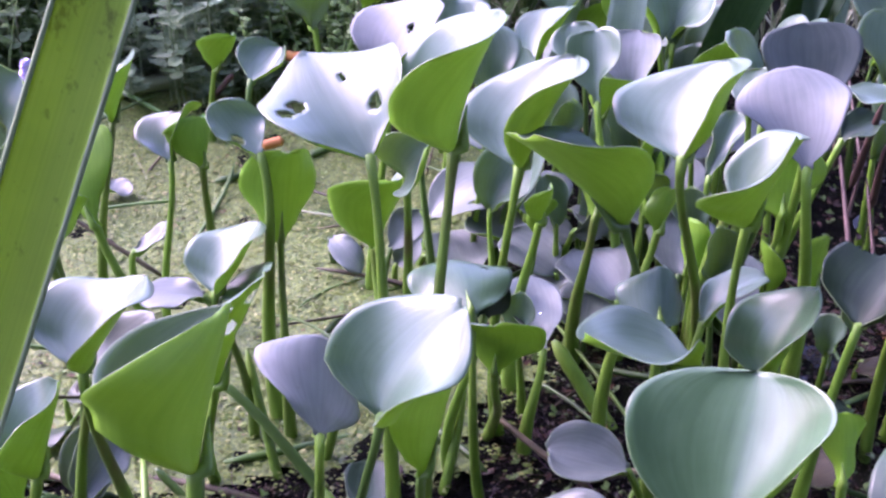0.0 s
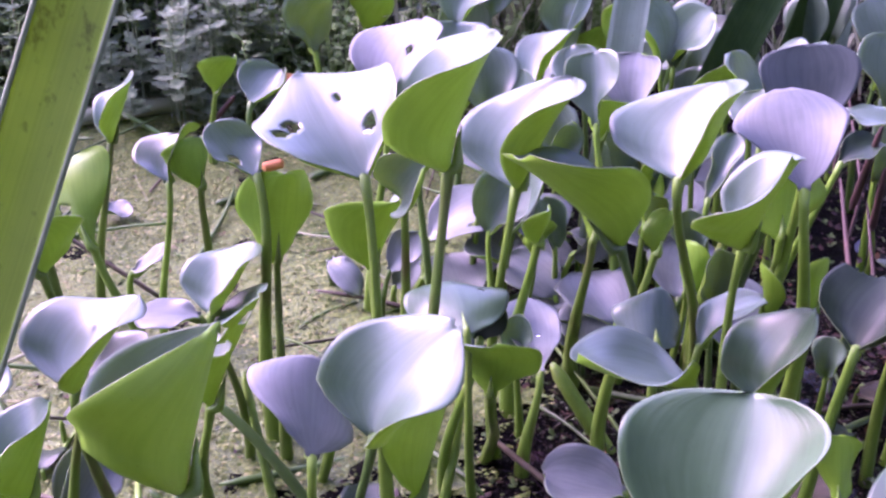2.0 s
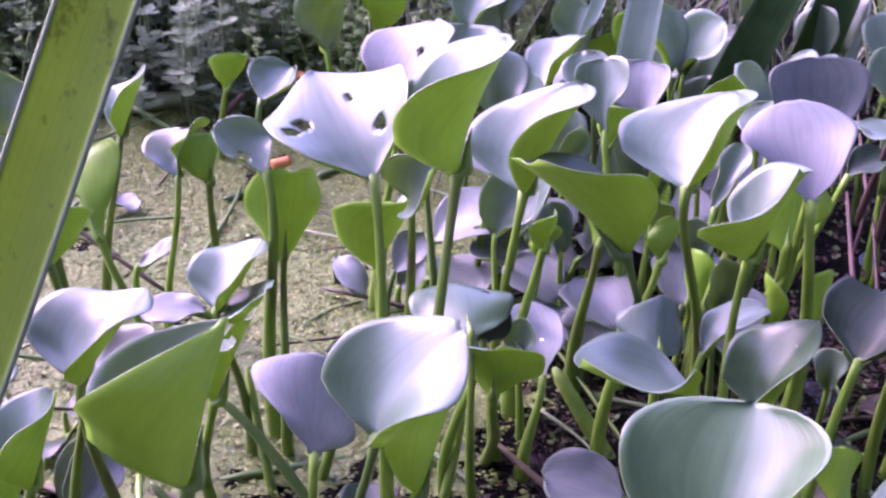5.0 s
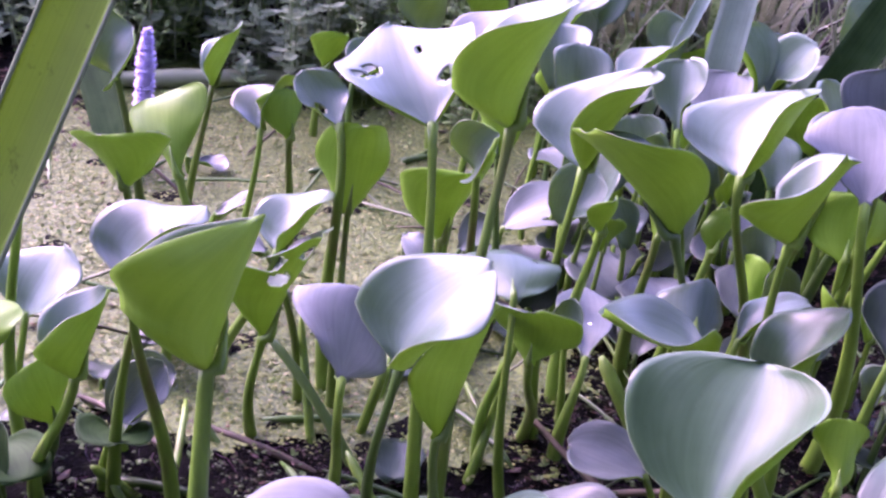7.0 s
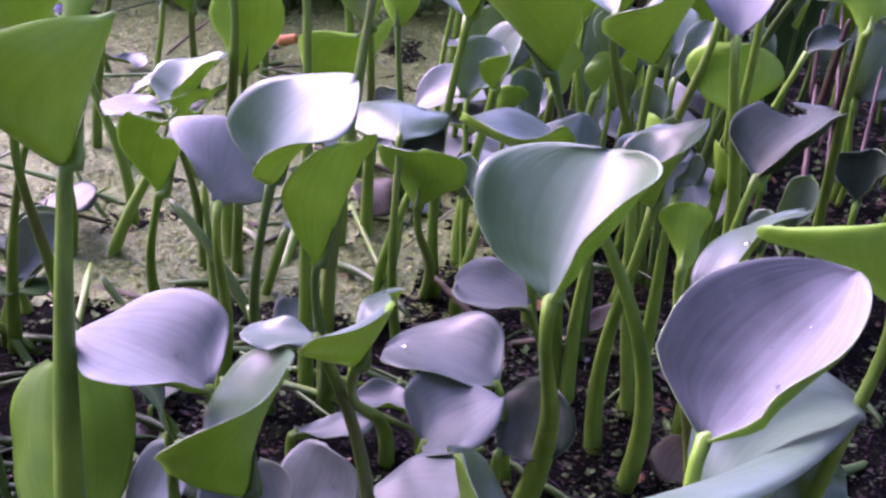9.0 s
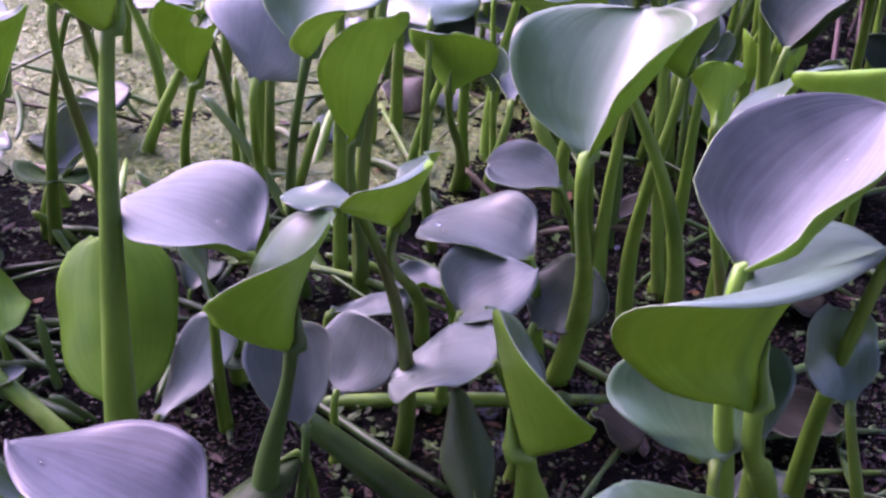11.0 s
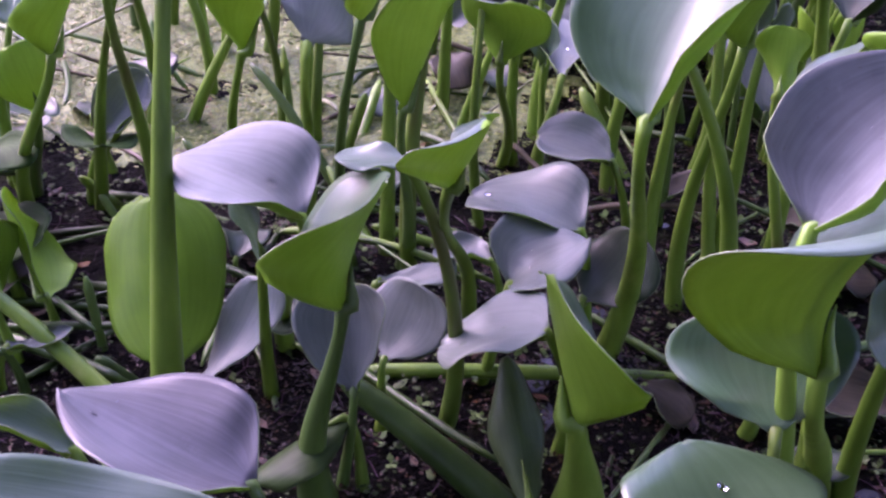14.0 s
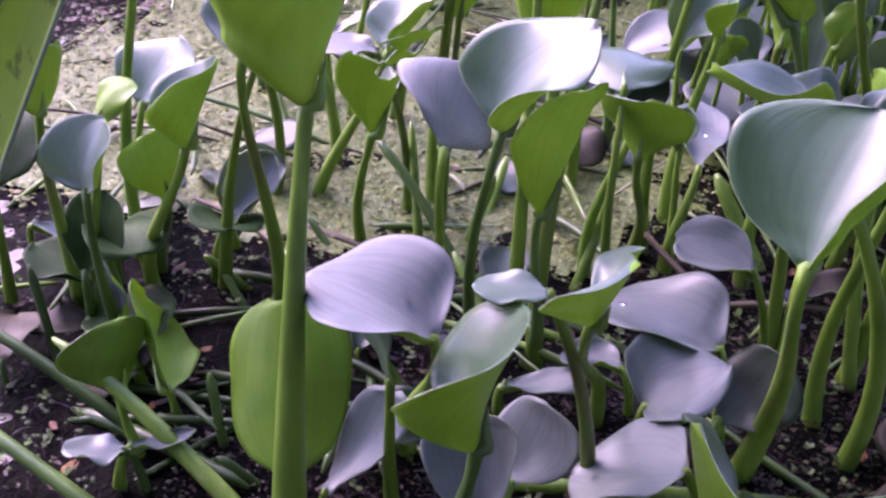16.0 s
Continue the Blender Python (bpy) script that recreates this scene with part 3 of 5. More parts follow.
hyacinth((0.071, 0.711, 0.235), (-71, -29, -23), (0.085, 0.118, 0.35, 117, 10, -20, 0.08, 0.62), root=(0.069, 0.717), drops=[(-0.4, 0.55, 0.0014)], label='half-folded water hyacinth leaf, waxy inside, green outside', seed=22)
hyacinth((0.134, 0.654, 0.227), (131, -38, 24), (0.091, 0.117, 0.50, 127, -3, -5, 0.04, 0.38), label='half-folded water hyacinth leaf, waxy inside, green outside', seed=23)
hyacinth((0.169, 0.675, 0.263), (-67, -41, -29), (0.076, 0.121, 0.47, 81, 31, -12, 0.15, 0.75), root=(0.203, 0.744), label='half-folded water hyacinth leaf, waxy inside, green outside', seed=24)
hyacinth((0.192, 0.591, 0.266), (-124, -18, -1), (0.064, 0.095, 0.35, 118, -22, -1, -0.17, 0.67), label='half-folded water hyacinth leaf, waxy inside, green outside', seed=25)
hyacinth((0.268, 0.775, 0.164), (-169, 30, -7), (0.053, 0.083, 0.77, 51, 37, -30, -0.11, 0.59), root=(0.296, 0.903), label='upright water hyacinth leaf with yellow-green underside', seed=26)
hyacinth((0.246, 0.672, 0.259), (-12, -54, -14), (0.077, 0.072, 0.85, 46, -27, -8, 0.03, 0.43), root=(0.277, 0.741), mats=PALE, label='glossy blue-green water hyacinth leaf, pale and waxy', seed=27)
hyacinth((0.272, 0.763, 0.246), (-2, -13, -7), (0.069, 0.071, 1.06, 45, 7, -14, -0.01, 0.38), mats=OLD, drops=[(-0.4, 0.5, 0.0018)], label='glossy blue-green water hyacinth leaf, pale and waxy', seed=28)
hyacinth((0.247, 0.790, 0.232), (-53, -10, -22), (0.040, 0.050, 0.98, 78, 24, -14, 0.07, 0.45), label='glossy blue-green water hyacinth leaf, pale and waxy', seed=29)
hyacinth((0.185, 0.980, 0.166), (-27, -7, -9), (0.054, 0.077, 0.80, 93, 37, -29, 0.29, 0.41), mats=PALE, label='glossy blue-green water hyacinth leaf, pale and waxy', seed=30)
hyacinth((0.139, 0.867, 0.208), (-22, -22, -15), (0.058, 0.051, 1.09, 74, 39, -17, 0.03, 0.41), label='glossy blue-green water hyacinth leaf, pale and waxy', seed=31)
hyacinth((-0.093, 0.735, 0.158), (-159, 6, -6), (0.075, 0.061, 0.68, 64, 44, -21, -0.12, 0.42), root=(-0.090, 0.707), label='upright water hyacinth leaf with yellow-green underside', seed=32)
hyacinth((-0.031, 0.801, 0.113), (-135, -16, -0), (0.077, 0.105, 0.80, 82, 55, -10, 0.05, 0.39), root=(-0.025, 0.768), label='upright water hyacinth leaf with yellow-green underside', seed=33)
hyacinth((-0.133, 0.692, 0.143), (-61, -41, -20), (0.059, 0.077, 0.35, 80, 16, -17, 0.14, 0.59), drops=[(-0.1, 0.6, 0.0024), (0.3, 0.75, 0.002)], root=(-0.196, 0.705), label='half-folded water hyacinth leaf, waxy inside, green outside', seed=34)
hyacinth((-0.172, 0.528, 0.203), (-58, -27, -16), (0.064, 0.101, 0.35, 83, 2, -45, 0.09, 0.68), drops=[(-0.2, 0.55, 0.0026), (0.1, 0.5, 0.0026), (0.3, 0.7, 0.0024)], label='half-folded water hyacinth leaf, waxy inside, green outside', seed=35)
hyacinth((-0.172, 0.548, 0.190), (-57, -57, 3), (0.045, 0.036, 0.58, 37, -5, 2, -0.04, 0.51), mats=OLD, label='glossy blue-green water hyacinth leaf, pale and waxy', seed=36)
hyacinth((-0.140, 0.690, 0.142), (55, -85, -35), (0.047, 0.033, 0.59, 61, -32, -5, 0.18, 0.51), mats=OLD, label='glossy blue-green water hyacinth leaf, pale and waxy', seed=37)
hyacinth((-0.194, 0.493, 0.158), (-67, -23, -14), (0.056, 0.083, 0.35, 155, 7, -0, 0.07, 0.60), root=(-0.242, 0.540), drops=[(-0.3, 0.4, 0.002)], label='half-folded water hyacinth leaf, waxy inside, green outside', seed=38)
hyacinth((-0.217, 0.509, 0.108), (-116, -12, 10), (0.049, 0.048, 0.89, 15, 12, 34, -0.04, 0.30), root=(-0.263, 0.574), label='upright water hyacinth leaf with yellow-green underside', seed=39)
hyacinth((-0.273, 0.589, 0.125), (-26, -40, -5), (0.051, 0.068, 0.52, 56, -11, -13, -0.10, 0.57), drops=[(0.2, 0.6, 0.0018)], label='glossy blue-green water hyacinth leaf, pale and waxy', seed=40)
hyacinth((-0.251, 0.553, 0.236), (-109, -3, -13), (0.059, 0.064, 0.90, 99, 47, -27, -0.07, 0.49), label='upright water hyacinth leaf with yellow-green underside', seed=41)
hyacinth((-0.227, 0.752, 0.156), (179, 13, 26), (0.074, 0.069, 1.07, 63, -11, 56, 0.03, 0.21), holes=[(0.35, 0.45, 0.2, 0.08)], label='water hyacinth leaf with holes eaten into its waxy blade', seed=42)
hyacinth((-0.234, 0.667, 0.189), (168, -14, 12), (0.045, 0.089, 0.73, 77, 30, -8, -0.18, 0.52), label='upright water hyacinth leaf with yellow-green underside', seed=43)
hyacinth((-0.236, 0.852, 0.191), (-76, -25, -24), (0.058, 0.069, 0.62, 108, -9, 0, -0.03, 0.52), label='half-folded water hyacinth leaf, waxy inside, green outside', seed=44)
hyacinth((-0.298, 0.806, 0.207), (-59, 37, 35), (0.060, 0.085, 0.82, 75, 59, -87, 0.01, 0.37), label='half-folded water hyacinth leaf, waxy inside, green outside', seed=45)
hyacinth((-0.189, 0.832, 0.168), (-46, -16, -31), (0.048, 0.074, 0.84, 85, 24, -62, -0.20, 0.48), label='glossy blue-green water hyacinth leaf, pale and waxy', seed=46)
hyacinth((-0.102, 0.730, 0.231), (26, -67, -24), (0.048, 0.041, 0.65, 56, 21, 29, 0.02, 0.50), holes=[(-0.3, 0.35, 0.25, 0.1)], label='water hyacinth leaf with holes eaten into its waxy blade', seed=47)
hyacinth((-0.167, 1.080, 0.123), (10, -81, 37), (0.054, 0.072, 0.63, 47, 79, 21, 0.26, 0.46), label='glossy blue-green water hyacinth leaf, pale and waxy', seed=48)
hyacinth((-0.219, 1.168, 0.094), (-140, -33, -17), (0.047, 0.067, 0.71, 104, 54, 17, -0.28, 0.44), girth=0.0034, label='upright water hyacinth leaf with yellow-green underside', seed=49)
hyacinth((-0.021, 0.892, 0.213), (-50, -23, -14), (0.072, 0.098, 0.58, 95, -11, -32, -0.10, 0.53), mats=PALE, holes=[(0.1, 0.6, 0.08, 0.05)], label='water hyacinth leaf with holes eaten into its waxy blade', seed=50)
hyacinth((-0.117, 1.197, 0.128), (71, -27, 12), (0.066, 0.104, 0.93, 23, -51, 76, -0.09, 0.39), label='half-folded water hyacinth leaf, waxy inside, green outside', seed=51)
hyacinth((-0.069, 1.255, 0.130), (-166, -51, -33), (0.055, 0.085, 0.75, 72, 80, 57, -0.29, 0.50), label='upright water hyacinth leaf with yellow-green underside', seed=52)
hyacinth((0.104, 1.083, 0.147), (-79, -35, -26), (0.064, 0.092, 0.61, 75, 24, -14, -0.03, 0.46), label='half-folded water hyacinth leaf, waxy inside, green outside', seed=53)
hyacinth((0.139, 1.172, 0.157), (-58, 13, 12), (0.045, 0.072, 0.78, 109, 46, -54, 0.04, 0.48), label='half-folded water hyacinth leaf, waxy inside, green outside', seed=54)
hyacinth((0.080, 1.004, 0.150), (-29, 6, 7), (0.046, 0.037, 0.69, 83, 26, -33, 0.13, 0.48), label='glossy blue-green water hyacinth leaf, pale and waxy', seed=55)
hyacinth((0.174, 1.159, 0.136), (-147, -10, 1), (0.046, 0.069, 0.65, 93, 48, -5, -0.25, 0.47), label='upright water hyacinth leaf with yellow-green underside', seed=56)
hyacinth((0.291, 1.191, 0.114), (-62, -1, -15), (0.072, 0.082, 0.55, 71, 21, -73, -0.01, 0.55), mats=DARK, label='water hyacinth leaf with deep shade in its dark green colour', seed=57)
hyacinth((0.301, 0.791, 0.260), (-72, -91, 51), (0.048, 0.033, 0.66, 31, 27, -4, -0.08, 0.50), label='glossy blue-green water hyacinth leaf, pale and waxy', seed=58)
hyacinth((-0.005, 0.762, 0.196), (-78, 22, 44), (0.067, 0.062, 0.86, 77, 80, -47, -0.02, 0.47), label='glossy blue-green water hyacinth leaf, pale and waxy', seed=59)
hyacinth((0.008, 0.952, 0.051), (-68, -54, 2), (0.102, 0.077, 0.59, 46, -28, -33, -0.31, 0.55), mats=OLD, holes=[(0.1, 0.6, 0.12, 0.06), (-0.3, 0.75, 0.16, 0.05), (0.6, 0.4, 0.1, 0.05)], girth=0.0034, label='water hyacinth leaf with holes eaten into its waxy blade', seed=60)
hyacinth((0.092, 0.916, 0.041), (53, -79, -5), (0.058, 0.065, 0.76, 60, 38, 13, -0.01, 0.53), mats=OLD, girth=0.0034, label='faded lilac-grey water hyacinth leaf low over the water', seed=61)
hyacinth((-0.023, 0.883, 0.060), (-31, -34, 24), (0.045, 0.036, 0.77, 42, 33, 17, -0.04, 0.49), mats=OLD, girth=0.0034, label='faded lilac-grey water hyacinth leaf low over the water', seed=62)
hyacinth((-0.020, 0.906, 0.029), (-34, -26, 28), (0.035, 0.030, 0.64, 61, 44, -16, -0.11, 0.48), mats=OLD, girth=0.0034, label='faded lilac-grey water hyacinth leaf low over the water', seed=63)
hyacinth((-0.080, 0.938, 0.037), (-57, -78, 84), (0.048, 0.026, 0.62, 20, -12, -49, -0.04, 0.51), mats=OLD, girth=0.0034, label='faded lilac-grey water hyacinth leaf low over the water', seed=64)
hyacinth((0.132, 0.897, 0.071), (-27, 20, 53), (0.040, 0.026, 0.65, 104, -0, -41, -0.07, 0.47), mats=OLD, girth=0.0034, label='faded lilac-grey water hyacinth leaf low over the water', seed=65)
hyacinth((0.004, 0.944, 0.017), (-59, -86, 22), (0.042, 0.045, 0.70, 34, -25, 21, -0.09, 0.45), mats=OLD, girth=0.0034, label='faded lilac-grey water hyacinth leaf low over the water', seed=66)
hyacinth((-0.326, 1.040, 0.027), (-60, -142, -0), (0.046, 0.031, 1.30, 33, 11, 84, -0.05, 0.47), mats=OLD, girth=0.0034, label='faded lilac-grey water hyacinth leaf low over the water', seed=67)
hyacinth((-0.233, 0.851, 0.073), (-69, -75, 14), (0.047, 0.030, 0.59, 60, -9, 60, -0.03, 0.57), mats=OLD, girth=0.0034, label='faded lilac-grey water hyacinth leaf low over the water', seed=68)
hyacinth((0.057, 0.629, 0.128), (171, 8, 0), (0.052, 0.064, 0.82, 33, -1, -48, 0.10, 0.44), root=(0.054, 0.710), label='upright water hyacinth leaf with yellow-green underside', seed=70)
hyacinth((0.013, 0.518, 0.142), (-116, -14, -12), (0.082, 0.088, 0.90, 95, 19, 13, -0.06, 0.31), root=(0.008, 0.559), label='upright water hyacinth leaf with yellow-green underside', seed=71)
hyacinth((0.041, 0.630, 0.173), (-174, -290, 5), (0.059, 0.070, 0.73, 16, 11, 31, 0.05, 0.36), mats=(MAT_UPPER_DEEP, MAT_UPPER_DEEP), label='small grey-green water hyacinth leaf lying open', seed=72)
hyacinth((0.095, 0.708, 0.088), (3, -88, -3), (0.083, 0.046, 0.79, 58, -1, 11, 0.04, 0.47), mats=OLD, girth=0.0034, drops=[(0.2, 0.5, 0.0018)], label='glossy blue-green water hyacinth leaf, pale and waxy', seed=73)
hyacinth((0.153, 0.500, 0.239), (164, -66, 55), (0.068, 0.084, 0.64, 81, -11, 16, 0.04, 0.71), label='half-folded water hyacinth leaf, waxy inside, green outside', seed=74)
hyacinth((0.201, 0.532, 0.205), (-77, -7, -12), (0.058, 0.071, 0.36, 122, -11, -41, 0.01, 0.68), mats=DEEP, drops=[(0.1, 0.7, 0.0022)], label='half-folded water hyacinth leaf, waxy inside, green outside', seed=75)
hyacinth((0.153, 0.601, 0.187), (-169, 56, -12), (0.041, 0.053, 0.68, 30, 73, -2, -0.07, 0.43), mats=(MAT_UPPER, MAT_UPPER), label='small pale waxy water hyacinth leaf', seed=76)
hyacinth((0.181, 0.611, 0.184), (-81, -33, -15), (0.051, 0.041, 0.80, 78, -4, -50, -0.03, 0.55), drops=[(0.2, 0.5, 0.0018)], label='glossy blue-green water hyacinth leaf, pale and waxy', seed=77)
hyacinth((0.222, 0.376, 0.235), (-68, -30, -40), (0.086, 0.040, 0.46, 85, -17, -61, 0.07, 0.60), mats=DEEP, drops=[(-0.1, 0.5, 0.0018)], label='glossy blue-green water hyacinth leaf, pale and waxy', seed=78)
hyacinth((0.291, 0.360, 0.262), (-162, 12, 2), (0.039, 0.124, 1.07, 106, 35, 5, 0.03, 0.41), label='upright water hyacinth leaf with yellow-green underside', seed=79)
hyacinth((-0.127, 0.639, 0.104), (-102, -17, -16), (0.087, 0.120, 0.83, 103, 17, -7, 0.14, 0.43), holes=[(-0.35, 0.72, 0.3, 0.1), (-0.15, 0.5, 0.2, 0.08), (0.35, 0.6, 0.2, 0.07), (0.75, 0.75, 0.3, 0.1), (-0.7, 0.45, 0.15, 0.05), (0.1, 0.85, 0.2, 0.06)], label='water hyacinth leaf with holes eaten into its waxy blade', seed=80)
hyacinth((-0.224, 0.614, 0.025), (-52, 0, 31), (0.083, 0.061, 0.90, 76, 58, -46, 0.04, 0.47), mats=OLD, girth=0.0034, label='faded lilac-grey water hyacinth leaf low over the water', seed=81)
hyacinth((-0.278, 0.478, 0.170), (-110, 5, -20), (0.043, 0.070, 0.56, 66, 65, -14, -0.19, 0.48), label='upright water hyacinth leaf with yellow-green underside', seed=82)
hyacinth((-0.229, 0.440, 0.151), (-25, -16, -11), (0.042, 0.064, 0.36, 62, 45, -35, -0.02, 0.50), label='glossy blue-green water hyacinth leaf, pale and waxy', seed=83)
hyacinth((-0.281, 0.521, 0.091), (-10, -32, -32), (0.046, 0.052, 0.85, 64, 27, 20, 0.08, 0.45), girth=0.0034, label='glossy blue-green water hyacinth leaf, pale and waxy', seed=84)
hyacinth((-0.257, 0.505, 0.150), (154, 10, 3), (0.040, 0.027, 0.84, 15, 4, 80, 0.15, 0.46), label='upright water hyacinth leaf with yellow-green underside', seed=85)
hyacinth((-0.329, 0.494, 0.101), (209, -316, -7), (0.074, 0.053, 0.43, 6, -8, 40, 0.09, 0.48), mats=DARK, girth=0.0034, label='water hyacinth leaf with deep shade in its dark green colour', seed=86)
hyacinth((-0.340, 0.543, 0.042), (-68, -126, 6), (0.066, 0.030, 0.59, 42, 35, 22, 0.10, 0.47), mats=OLD, girth=0.0034, label='faded lilac-grey water hyacinth leaf low over the water', seed=87)
hyacinth((-0.196, 0.396, 0.048), (255, 7, -25), (0.046, 0.080, 0.56, 87, 12, 3, -0.01, 0.69), mats=(MAT_UPPER_SHADE, MAT_UNDER_OLIVE), girth=0.0034, label='small water hyacinth leaf with dull green underside', seed=88)
hyacinth((-0.180, 0.425, 0.032), (133, -28, 71), (0.066, 0.092, 0.63, 47, 14, 31, 0.24, 0.26), mats=(MAT_UNDER, MAT_UNDER), girth=0.0034, label='upright water hyacinth leaf with yellow-green underside', seed=89)
hyacinth((-0.178, 0.366, 0.039), (71, -102, -47), (0.033, 0.029, 0.60, 23, 11, 30, 0.03, 0.49), mats=OLD, girth=0.0034, label='faded lilac-grey water hyacinth leaf low over the water', seed=90)
hyacinth((-0.176, 0.368, 0.039), (-61, -106, -3), (0.038, 0.013, 0.63, 38, 54, 51, 0.08, 0.45), mats=OLD, girth=0.0034, label='faded lilac-grey water hyacinth leaf low over the water', seed=91)
hyacinth((-0.223, 0.453, 0.056), (-18, -16, -20), (0.039, 0.018, 0.56, 78, 13, 40, -0.02, 0.45), mats=OLD, girth=0.0034, label='faded lilac-grey water hyacinth leaf low over the water', seed=92)
hyacinth((0.141, 0.341, 0.078), (110, -18, 20), (0.079, 0.127, 0.46, 76, -0, 9, -0.20, 0.62), root=(0.149, 0.362), girth=0.007, foot=2.2, label='upright water hyacinth leaf with yellow-green underside', seed=93)
hyacinth((0.126, 0.340, 0.013), (-178, 45, 19), (0.083, 0.034, 0.72, 43, 81, 2, 0.13, 0.51), mats=(MAT_UNDER_DIM, MAT_UNDER_DIM), girth=0.0034, label='rolled dull green young hyacinth leaf standing in the mud', seed=94)
hyacinth((0.218, 0.270, 0.155), (2, -66, -14), (0.052, 0.079, 0.60, 17, 0, 39, 0.06, 0.31), mats=DEEP, drops=[(0.1, 0.55, 0.0018), (-0.4, 0.4, 0.0014)], label='glossy blue-green water hyacinth leaf, pale and waxy', seed=95)
hyacinth((0.291, 0.359, 0.126), (22, -59, -7), (0.049, 0.046, 0.56, 9, 20, 58, -0.02, 0.43), label='glossy blue-green water hyacinth leaf, pale and waxy', seed=96)
hyacinth((0.200, 0.163, 0.181), (35, -57, 4), (0.053, 0.074, 0.49, 44, -15, -31, -0.09, 0.53), mats=DEEP, drops=[(0.1, 0.6, 0.002)], label='glossy blue-green water hyacinth leaf, pale and waxy', seed=97)
hyacinth((-0.072, 0.240, 0.103), (70, -66, -25), (0.042, 0.028, 0.66, 66, 68, 16, -0.04, 0.55), label='glossy blue-green water hyacinth leaf, pale and waxy', seed=98)
hyacinth((0.026, 0.344, 0.051), (-138, -243, 81), (0.060, 0.048, 0.66, 90, 31, 33, 0.15, 0.48), mats=DARK, girth=0.0034, label='water hyacinth leaf with deep shade in its dark green colour', seed=99)
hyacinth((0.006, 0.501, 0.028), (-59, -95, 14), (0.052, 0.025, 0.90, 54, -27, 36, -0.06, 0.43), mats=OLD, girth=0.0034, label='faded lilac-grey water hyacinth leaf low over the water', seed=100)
hyacinth((0.135, 0.486, 0.050), (-48, -77, 0), (0.054, 0.060, 0.63, 16, -18, 65, -0.04, 0.46), mats=DARK, girth=0.0034, label='water hyacinth leaf with deep shade in its dark green colour', seed=101)
hyacinth((0.040, 0.391, 0.182), (68, -92, -30), (0.036, 0.028, 0.65, 13, 4, 2, 0.04, 0.52), label='glossy blue-green water hyacinth leaf, pale and waxy', seed=102)
hyacinth((0.063, 0.380, 0.178), (-111, -25, -15), (0.040, 0.101, 0.42, 65, -0, 17, -0.13, 0.60), root=(0.063, 0.516), label='upright water hyacinth leaf with yellow-green underside', seed=103)
hyacinth((-0.035, 0.391, 0.106), (-47, 3, -15), (0.043, 0.036, 0.75, 12, -14, 24, -0.23, 0.40), label='glossy blue-green water hyacinth leaf, pale and waxy', seed=104)
hyacinth((0.140, 0.573, 0.099), (-5, -75, -78), (0.052, 0.051, 0.64, 59, 55, -5, -0.01, 0.46), mats=OLD, girth=0.0034, label='glossy blue-green water hyacinth leaf, pale and waxy', seed=105)
hyacinth((-0.208, 0.577, 0.060), (12, -35, 37), (0.051, 0.042, 0.62, 65, 60, 19, 0.12, 0.49), mats=OLD, girth=0.0034, label='faded lilac-grey water hyacinth leaf low over the water', seed=106)
hyacinth((0.229, 0.848, 0.156), (0, -63, 24), (0.063, 0.027, 0.68, 99, 37, 21, 0.26, 0.43), label='glossy blue-green water hyacinth leaf, pale and waxy', seed=107)
hyacinth((0.134, 0.786, 0.151), (179, 20, -6), (0.044, 0.037, 0.81, 91, 12, 2, -0.09, 0.39), label='upright water hyacinth leaf with yellow-green underside', seed=108)
hyacinth((0.324, 0.841, 0.194), (-51, -56, 13), (0.038, 0.033, 0.64, 48, 45, -35, 0.00, 0.49), mats=DARK, label='water hyacinth leaf with deep shade in its dark green colour', seed=109)
hyacinth((0.355, 0.700, 0.141), (-20, -21, -1), (0.040, 0.053, 0.89, 119, 54, 13, 0.27, 0.44), mats=DARK, label='water hyacinth leaf with deep shade in its dark green colour', seed=110)
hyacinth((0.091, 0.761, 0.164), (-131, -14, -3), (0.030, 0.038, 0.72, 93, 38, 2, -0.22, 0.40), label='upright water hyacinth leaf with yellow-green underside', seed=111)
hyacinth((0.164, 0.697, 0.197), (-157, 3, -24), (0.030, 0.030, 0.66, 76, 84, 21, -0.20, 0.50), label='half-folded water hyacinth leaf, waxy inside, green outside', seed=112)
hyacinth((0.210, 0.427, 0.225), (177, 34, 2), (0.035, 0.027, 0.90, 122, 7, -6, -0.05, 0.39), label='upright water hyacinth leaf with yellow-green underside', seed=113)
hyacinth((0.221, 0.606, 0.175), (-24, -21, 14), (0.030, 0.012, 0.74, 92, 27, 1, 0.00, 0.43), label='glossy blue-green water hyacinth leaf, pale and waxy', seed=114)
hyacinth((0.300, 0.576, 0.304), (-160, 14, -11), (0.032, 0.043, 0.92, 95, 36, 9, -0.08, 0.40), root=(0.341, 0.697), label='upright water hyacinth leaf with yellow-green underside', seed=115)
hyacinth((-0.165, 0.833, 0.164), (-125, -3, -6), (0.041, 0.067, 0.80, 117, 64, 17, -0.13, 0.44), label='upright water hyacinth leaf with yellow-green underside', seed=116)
hyacinth((0.050, 0.668, 0.145), (-13, -19, -3), (0.035, 0.038, 0.45, 26, 30, 7, 0.01, 0.50), mats=DARK, label='water hyacinth leaf with shade in its dark green colour', seed=120)



